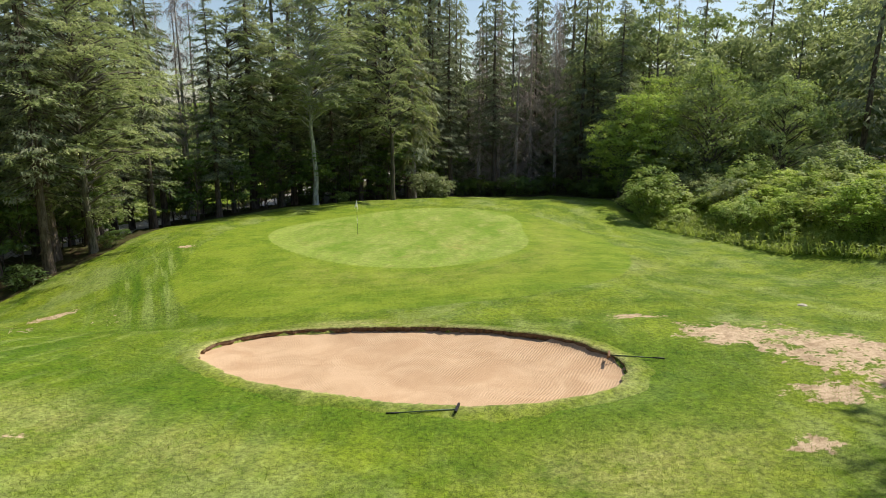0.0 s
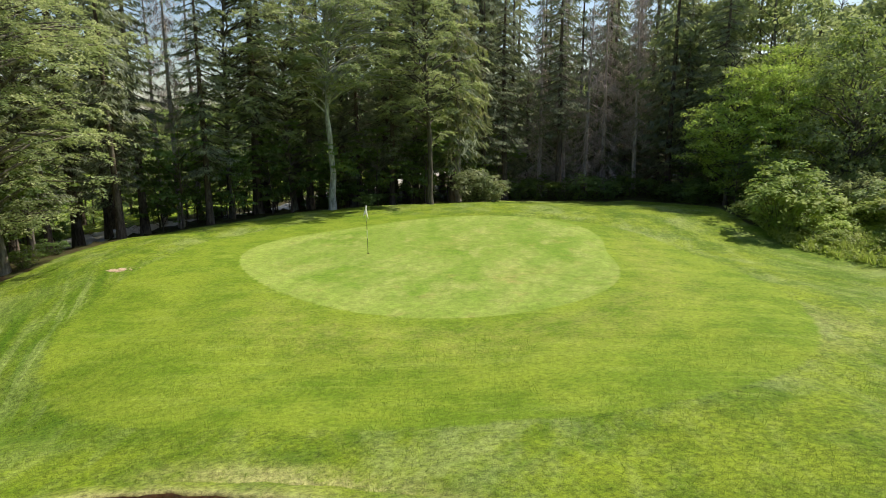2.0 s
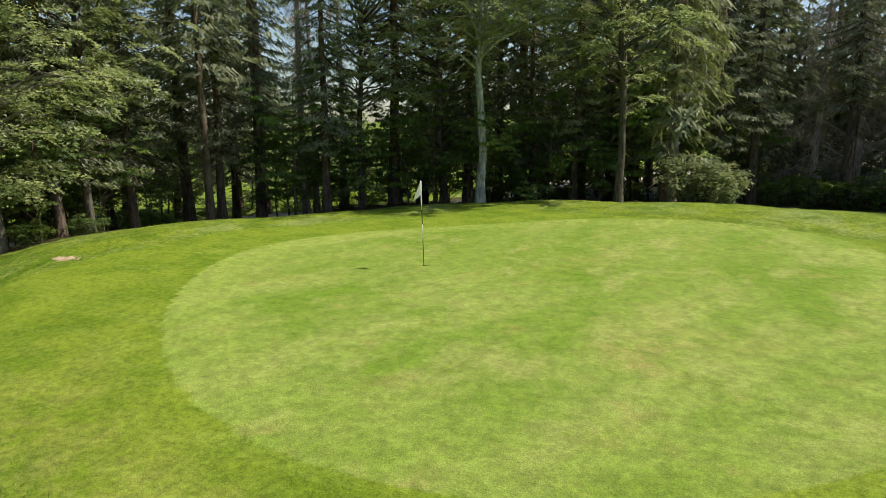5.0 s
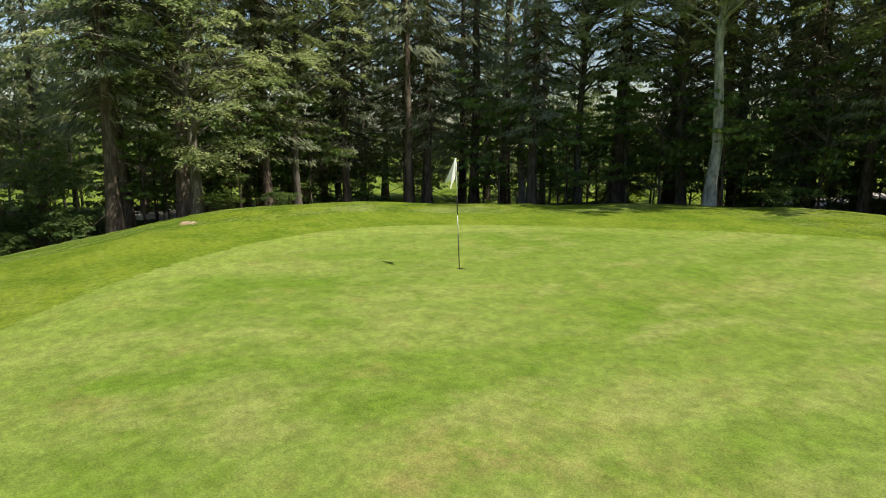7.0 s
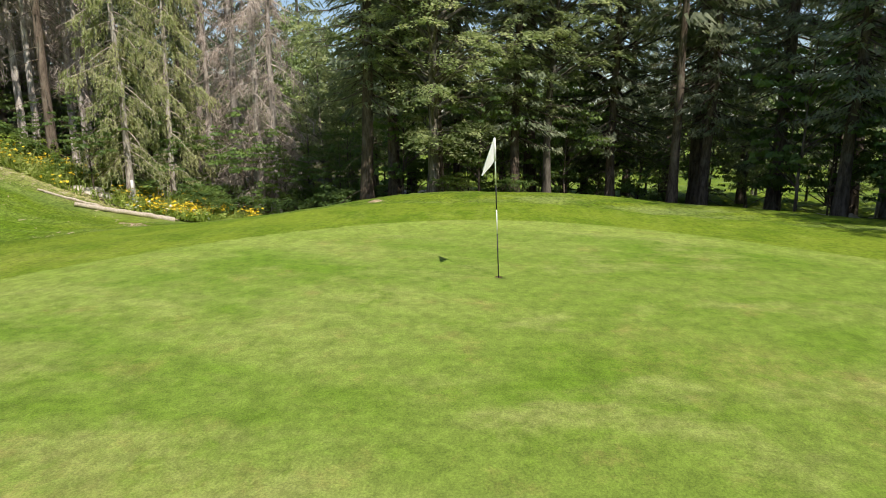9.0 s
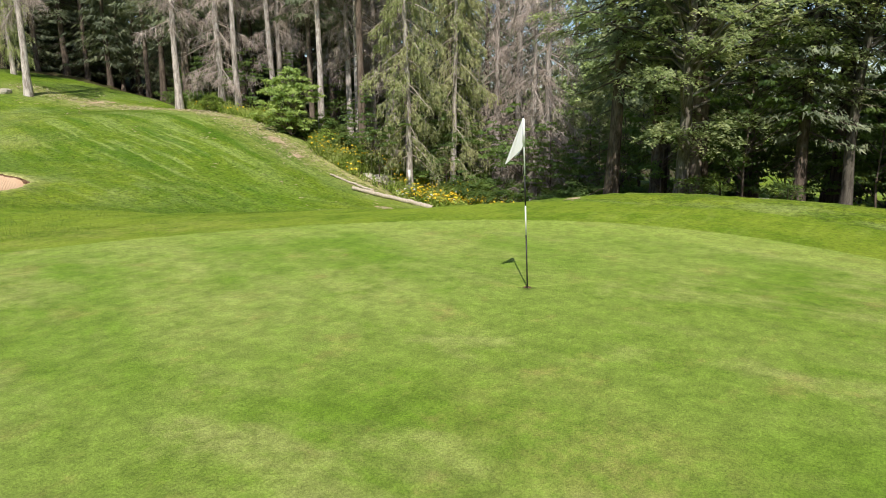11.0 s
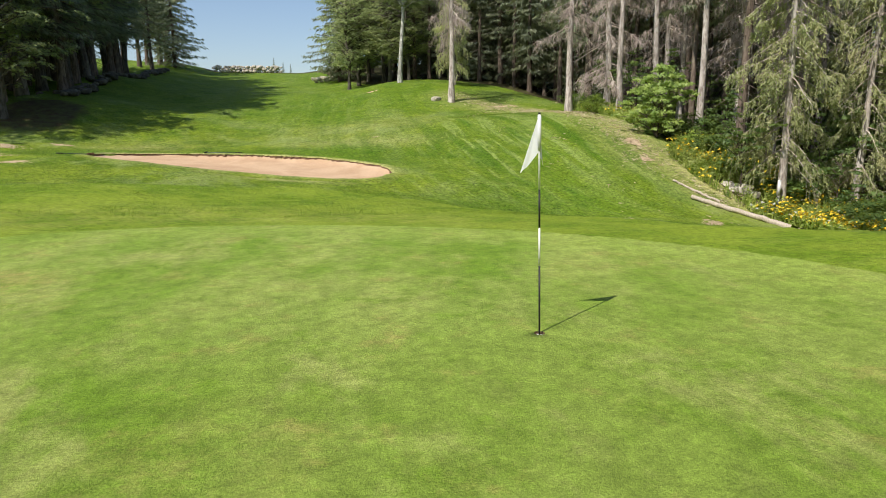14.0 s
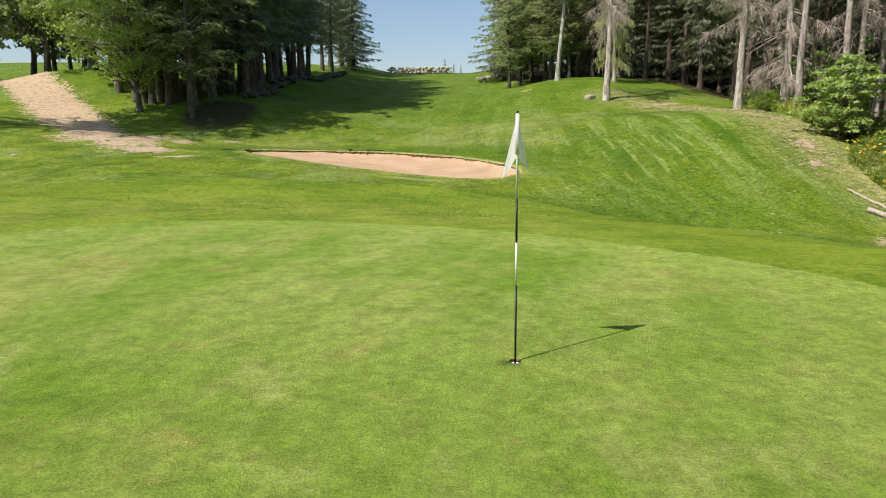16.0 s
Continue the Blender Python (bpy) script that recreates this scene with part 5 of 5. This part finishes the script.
def build_cup():
    collar = lathe("hole_turf", ((1.1, -0.004), (0.9, 0.004), (0.5, 0.004), (0.2, 0.004), (0.056, 0.004), (0.054, -0.005)), TURF)
    for name, value in (("zones_a", (1, 0, 0, 1)), ("zones_b", (0, 0, 0, 1)), ("zones_c", (0, 0, 0, 1)), ("zones_d", (0, 0, 0, 1))):
        att = collar.color_attributes.new(name, "FLOAT_COLOR", "POINT")
        att.data.foreach_set("color", np.tile(np.array(value, np.float32), len(collar.vertices)))
    tagged(new("green_turf", collar), "close-mown turf round the hole", "turf", kind="structure")
    root = tagged(new("hole_cup"), "white-lined golf hole sunk in the green", "golf hole")
    part("soil_ring", lathe("soil_ring", ((0.054, 0.003), (0.054, -0.03)), SOIL), root, "dark soil rim")
    part("liner", lathe("liner", ((0.0535, -0.026), (0.0525, -0.026), (0.0525, -0.11), (0.001, -0.11)), CUP_WHITE), root, "white plastic liner")


build_flag()
build_cup()


def build_rake(handle_from, handle_to, head_turn, head_mat, handle_mat, label, head_half=0.21):
    """A bunker rake lying on the ground: handle, head bar and teeth."""
    root = tagged(new("bunker_rake"), label, "rake", "bunker rakes")
    a, b = Vector(handle_from), Vector(handle_to)
    bm = bmesh.new()
    rounded_rod(bm, a, b, 0.014, 10)
    part("handle", bm_mesh("handle", bm, handle_mat), root)
    bm = bmesh.new()
    rounded_rod(bm, a - (b - a).normalized() * 0.25, a + (b - a).normalized() * 0.04, 0.02, 10)
    part("grip", bm_mesh("grip", bm, PLASTIC_BLACK), root, "black sleeve")
    axis = Vector((math.cos(head_turn), math.sin(head_turn), 0.0))
    bm = bmesh.new()
    m = Matrix.Translation(b + Vector((0, 0, 0.03))) @ Matrix.Rotation(head_turn, 4, "Z") @ Matrix.Diagonal((head_half * 2, 0.055, 0.05, 1))
    bmesh.ops.create_cube(bm, size=1, matrix=m)
    bmesh.ops.bevel(bm, geom=bm.edges[:], offset=0.008, segments=2, affect="EDGES")
    bar = part("head", bm_mesh("head", bm, head_mat, False), root, "rake head bar")
    for k in range(9):
        p = b + axis * (head_half * (-0.92 + 0.23 * k)) + Vector((0, 0, 0.03))
        bm = bmesh.new()
        rounded_rod(bm, p, p + Vector((-axis.y * 0.05, axis.x * 0.05, -0.085)), 0.011, 6, 0.006)
        part("tooth", bm_mesh("tooth", bm, head_mat), bar)
    return root


def on_ground(x, y, up=0.02):
    return (x, y, level(x, y) + up)


build_rake(on_ground(4.3, -25.22, 0.03), on_ground(5.6, -25.1, 0.05), radians(78), PLASTIC_BLACK, HANDLE_GREEN, "bunker rake with a black head and green handle on the grass")
build_rake(on_ground(10.7, -22.6, 0.04), on_ground(9.62, -22.3, 0.06), radians(75), RAKE_WOOD, HANDLE_DARK, "bunker rake with a worn wooden head propped on the bunker edge")

# ---------------------------------------------------------------- logs, stones, post, flowers


def stone_mesh(seed, rx, ry, rz, mat):
    """A lumpy field stone."""
    rng = np.random.default_rng(seed)
    bm = bmesh.new()
    bmesh.ops.create_icosphere(bm, subdivisions=2, radius=1.0)
    off = Vector(rng.uniform(-20, 20, 3))
    for v in bm.verts:
        k = 1 + 0.28 * noise.noise(v.co * 1.3 + off) + 0.12 * noise.noise(v.co * 3.1 + off)
        q = v.co * k
        flat = 1.25
        v.co = Vector((max(-0.85, min(0.85, q.x)) * rx * flat, max(-0.85, min(0.85, q.y)) * ry * flat, max(-0.7, min(0.75, q.z)) * rz * flat))
    return bm_mesh("stone", bm, mat, False)


STONES = [stone_mesh(300 + k, *size, STONE) for k, size in enumerate(((0.30, 0.22, 0.16), (0.24, 0.2, 0.14), (0.36, 0.24, 0.18), (0.2, 0.16, 0.12)))]

STONES_DARK = [stone_mesh(320 + k, *size, STONE_DARK) for k, size in enumerate(((0.30, 0.22, 0.16), (0.24, 0.2, 0.14), (0.36, 0.24, 0.18), (0.2, 0.16, 0.12)))]


def lone_stone(x, y, k, scale, label):
    ob = tagged(new("field_stone", STONES[k]), label, "stone", "loose stones")
    ob.matrix_basis = pose(x, y, level(x, y) + 0.03, 0, 0, 70 * k + 31 * x) @ Matrix.Scale(scale, 4)


for x, y, k, s in ((-16.3, -16.9, 2, 1.4), (-15.9, -17.2, 0, 1.1), (-16.6, -16.5, 1, 1.2), (-8.35, -37.7, 2, 1.2), (17.0, -18.1, 3, 0.7), (-15.8, -16.7, 3, 1.0)):
    lone_stone(x, y, k, s, "pale weathered field stone lying on the grass")


def stone_wall(a, b, courses, name, label, seed, pick=(0, 1, 2, 3), size=1.0, meshes=None, stray=0.1):
    """A dry wall of field stones along a line."""
    rng = np.random.default_rng(seed)
    root = tagged(new(name), label, "stone wall", kind="structure")
    a, b = Vector(a), Vector(b)
    n = max(2, int((b - a).length / (0.46 * size)))
    for row in range(courses):
        for k in range(n):
            p = a.lerp(b, (k + 0.5 * (row % 2) + rng.uniform(-0.15, 0.15)) / n)
            ob = new("stone", (meshes or STONES)[pick[int(rng.integers(0, len(pick)))]])
            ob.parent = root
            ob.matrix_basis = pose(p.x + rng.uniform(-stray, stray), p.y + rng.uniform(-0.1, 0.1), level(p.x, p.y) + (0.12 + 0.24 * row) * size, rng.uniform(-12, 12), rng.uniform(-12, 12), rng.uniform(0, 360)) @ Matrix.Scale(size * rng.uniform(0.85, 1.25), 4)
    return root


stone_wall((1.5, -93.5, 0), (11.0, -93.0, 0), 3, "terrace_wall", "low dry wall of pale stones along the brow", 61, size=1.25)
stone_wall((-6.8, -75.5, 0), (-2.0, -74.0, 0), 2, "low_wall", "tumbled row of grey stones under a tree", 62, size=1.2)
stone_wall((15.2, -37.5, 0), (15.4, -78.0, 0), 1, "stone_row", "row of dark stones under the trees", 63, size=1.1, meshes=STONES_DARK, stray=0.9)


def build_log(p, q, r, label):
    """A barkless log with sawn ends and a few knots."""
    root = tagged(new("log"), label, "log", "felled logs")
    rng = np.random.default_rng(int(abs(p[0] * 100)))
    p, q = Vector((*p, level(*p) + r * 0.75)), Vector((*q, level(*q) + r * 0.75))
    s = Soup()
    t = np.linspace(0, 1, 16)[:, None]
    line = np.array(p) + t * (np.array(q) - np.array(p)) + rng.normal(0, 0.012, (16, 3))
    line[:, 2] = np.maximum(line[:, 2], land(line[:, 0], line[:, 1]) + r * 0.6)
    s.tube(line, r * (1 - 0.25 * t[:, 0]) * (1 + rng.normal(0, 0.03, 16)), 14)
    part("trunk", s.mesh("log_trunk", WOOD, True), root)
    for place, rad, step in ((line[0], r, line[0] - line[1]), (line[-1], r * 0.75, line[-1] - line[-2])):
        bm = bmesh.new()
        d = Vector(step).normalized()
        rounded_rod(bm, Vector(place) - d * 0.03, Vector(place) + d * 0.012, rad * 0.97, 14)
        part("sawn_end", bm_mesh("sawn_end", bm, CUT, False), root, "pale sawn end")


build_log((-15.1, -12.75), (-12.9, -15.4), 0.105, "pale barkless log lying along the lawn edge")
build_log((-14.0, -15.2), (-13.1, -16.9), 0.05, "thin barkless pole lying behind a log")


def build_post(x, y):
    root = tagged(new("marker_post"), "short marker post, white above and grey below", "post")
    z = level(x, y)
    for a, b, mat, label in ((-0.2, 0.5, BARK_SMOOTH, "grey wooden foot"), (0.5, 1.12, PAINT_WHITE, "white painted top")):
        bm = bmesh.new()
        rounded_rod(bm, (x, y, z + a), (x, y, z + b), 0.06 if mat is PAINT_WHITE else 0.055, 12)
        bmesh.ops.bevel(bm, geom=[e for e in bm.edges if e.calc_length() < 0.05], offset=0.006, segments=2, affect="EDGES")
        part("post_section", bm_mesh("post_section", bm, mat), root, label)


build_post(-16.95, -15.45)


def herb_patch(seed, outline, count, tall, mat, name, label, flower=None, flowers=0):
    """Weeds and grasses past counting: blades, leaves and flower heads."""
    rng = np.random.default_rng(seed)
    s, f = Soup(), Soup()
    (cx, cy, rx, ry, turn) = outline
    a, r = rng.uniform(0, 6.28, count), np.sqrt(rng.random(count))
    u, v = r * np.cos(a) * rx, r * np.sin(a) * ry
    x, y = cx + u * math.cos(turn) - v * math.sin(turn), cy + u * math.sin(turn) + v * math.cos(turn)
    keep = (open_gap(x, y) > -0.9) & (np.hypot(x + 16.3, y + 14.7) > 1.0) & (np.hypot(x + 15.8, y + 16.5) > 1.1)
    x, y = x[keep], y[keep]
    n = len(x)
    base = np.c_[x, y, land(x, y)]
    clump = 0.6 + 0.6 * np.sin(1.9 * x + 0.7 * y) ** 2
    h = tall * clump * rng.uniform(0.4, 1.1, n)
    up = unit(np.c_[rng.normal(0, 0.35, (n, 2)), np.ones(n)])
    side = unit(np.cross(up, rng.normal(0, 1, (n, 3))))
    s.leaves(base + up * (h * 0.5)[:, None], up * (h * 0.5)[:, None], side * (0.012 + 0.03 * rng.random(n))[:, None])
    for _ in range(2):
        d = unit(np.c_[rng.normal(0, 1, (n, 2)), rng.normal(0.2, 0.4, n)])
        w = unit(np.cross(d, unit(np.c_[rng.normal(0, 0.6, (n, 2)), np.ones(n)])))
        ll = rng.uniform(0.05, 0.13, n)[:, None]
        s.leaves(base + up * (h * rng.uniform(0.2, 0.95, n))[:, None] + d * ll, d * ll, w * ll * 0.45)
    root = new(name, s.mesh(name, mat))
    tagged(root, label, "weeds", kind="stuff")
    if flower and flowers:
        # heads sit in loose drifts
        pick = np.argsort(np.sin(0.9 * x + 2.1 * y) + rng.normal(0, 0.5, n))[-flowers:]
        top = base[pick] + up[pick] * (h[pick] * 1.02)[:, None]
        m = len(top)
        for turn2 in (0.0, 0.8):
            d = unit(np.c_[np.cos(turn2 + rng.uniform(0, 3, m)), np.sin(turn2 + rng.uniform(0, 3, m)), rng.normal(0, 0.4, m)])
            w = unit(np.cross(d, unit(np.c_[rng.normal(0, 0.5, (m, 2)), np.ones(m)])))
            f.leaves(top, d * 0.065, w * 0.065)
        fl = new("flower_heads", f.mesh("flower_heads", flower))
        fl.parent = root
        tagged(fl, "small flower heads", kind="stuff")
    return root


herb_patch(71, (-18.2, -17.0, 3.6, 5.0, 0.2), 9000, 0.8, HERB, "wildflower_bank", "weeds with yellow flowers at the edge of the wood", PETAL, 1100)
herb_patch(72, (-17.0, -12.6, 3.0, 2.6, 0.0), 4600, 0.6, HERB, "wildflower_patch", "low weeds with white and yellow flowers", PETAL, 800)
herb_patch(73, (-16.6, -13.8, 2.0, 2.0, 0.0), 500, 0.6, HERB, "daisy_patch", "weeds with small white flowers", PETAL_WHITE, 90)
herb_patch(74, (-18.5, -28.0, 2.8, 6.0, 0.1), 6500, 0.7, HERB, "edge_weeds", "yellow-green weeds along the foot of the dead trees", PETAL, 260)
herb_patch(75, (22.4, -4.0, 2.2, 13.5, 0.16), 8000, 0.65, HERB, "bank_weeds", "tall grass and weeds along the bushy bank")
shrub = build_broadleaf(196, 3.5, 0.05, 0.2, 1.75, 44, 170, 0.088, LEAF_SHRUB, BARK, "tall fresh green shrub at the wood edge", flat=0.4, name="shrub")
tagged(shrub, "tall fresh green shrub at the wood edge", "bush", "bushes of the wood edge")
shrub.matrix_basis = pose(-16.0, -22.7, level(-16.0, -22.7) - 0.05)


def grass_tufts():
    """Standing blades of the rough, past counting."""
    rng = np.random.default_rng(91)
    n = 150000
    x, y = rng.uniform(-12, 19, n), -32 + 22 * rng.random(n) ** 1.15
    keep = (in_bunker(x, y) > 1.03) & (green_edge(x, y) > 1.06) & (open_gap(x, y) < -0.3) & (strip(x, y, TRACK, 2.6) < 0.25)
    keep &= np.sin(1.3 * x + 0.6 * y) + np.sin(2.3 * y - 0.8 * x) + rng.normal(0, 1.2, n) > -0.8
    x, y = x[keep], y[keep]
    n = len(x)
    up = unit(np.c_[rng.normal(0, 0.5, (n, 2)), np.ones(n)])
    h = rng.uniform(0.012, 0.035, n)[:, None]
    side = unit(np.cross(up, rng.normal(0, 1, (n, 3))))
    s = Soup()
    s.leaves(np.c_[x, y, land(x, y) + 0.012] + up * h * 0.6, up * h, side * rng.uniform(0.004, 0.008, n)[:, None])
    tagged(new("grass_blades", s.mesh("grass_blades", GRASS)), "short standing blades of mown grass", "grass", kind="stuff")


grass_tufts()


def cut_debris():
    """Raked-up straw, twigs and chips along the foot of the wood, past counting."""
    rng = np.random.default_rng(92)
    n = 26000
    x, y = rng.uniform(-18, -8, n), rng.uniform(-40, -12, n)
    keep = strip(x, y, EDGE_BAND, 2.4) + rng.normal(0, 0.22, n) + 0.3 * np.sin(1.7 * x) * np.sin(1.1 * y) > 0.55
    x, y = x[keep], y[keep]
    n = len(x)
    a = rng.uniform(0, 6.28, n)
    d = unit(np.c_[np.cos(a), np.sin(a), rng.normal(0, 0.25, n)])
    side = unit(np.cross(d, rng.normal(0, 1, (n, 3)) + np.array([0, 0, 1.5])))
    ll = rng.uniform(0.03, 0.16, n)[:, None]
    s = Soup()
    s.leaves(np.c_[x, y, land(x, y) + rng.uniform(0.02, 0.07, n)], d * ll, side * rng.uniform(0.006, 0.02, n)[:, None])
    tagged(new("cut_debris", s.mesh("cut_debris", STRAW)), "dry straw, twigs and chips raked along the wood", "debris", kind="stuff")


cut_debris()
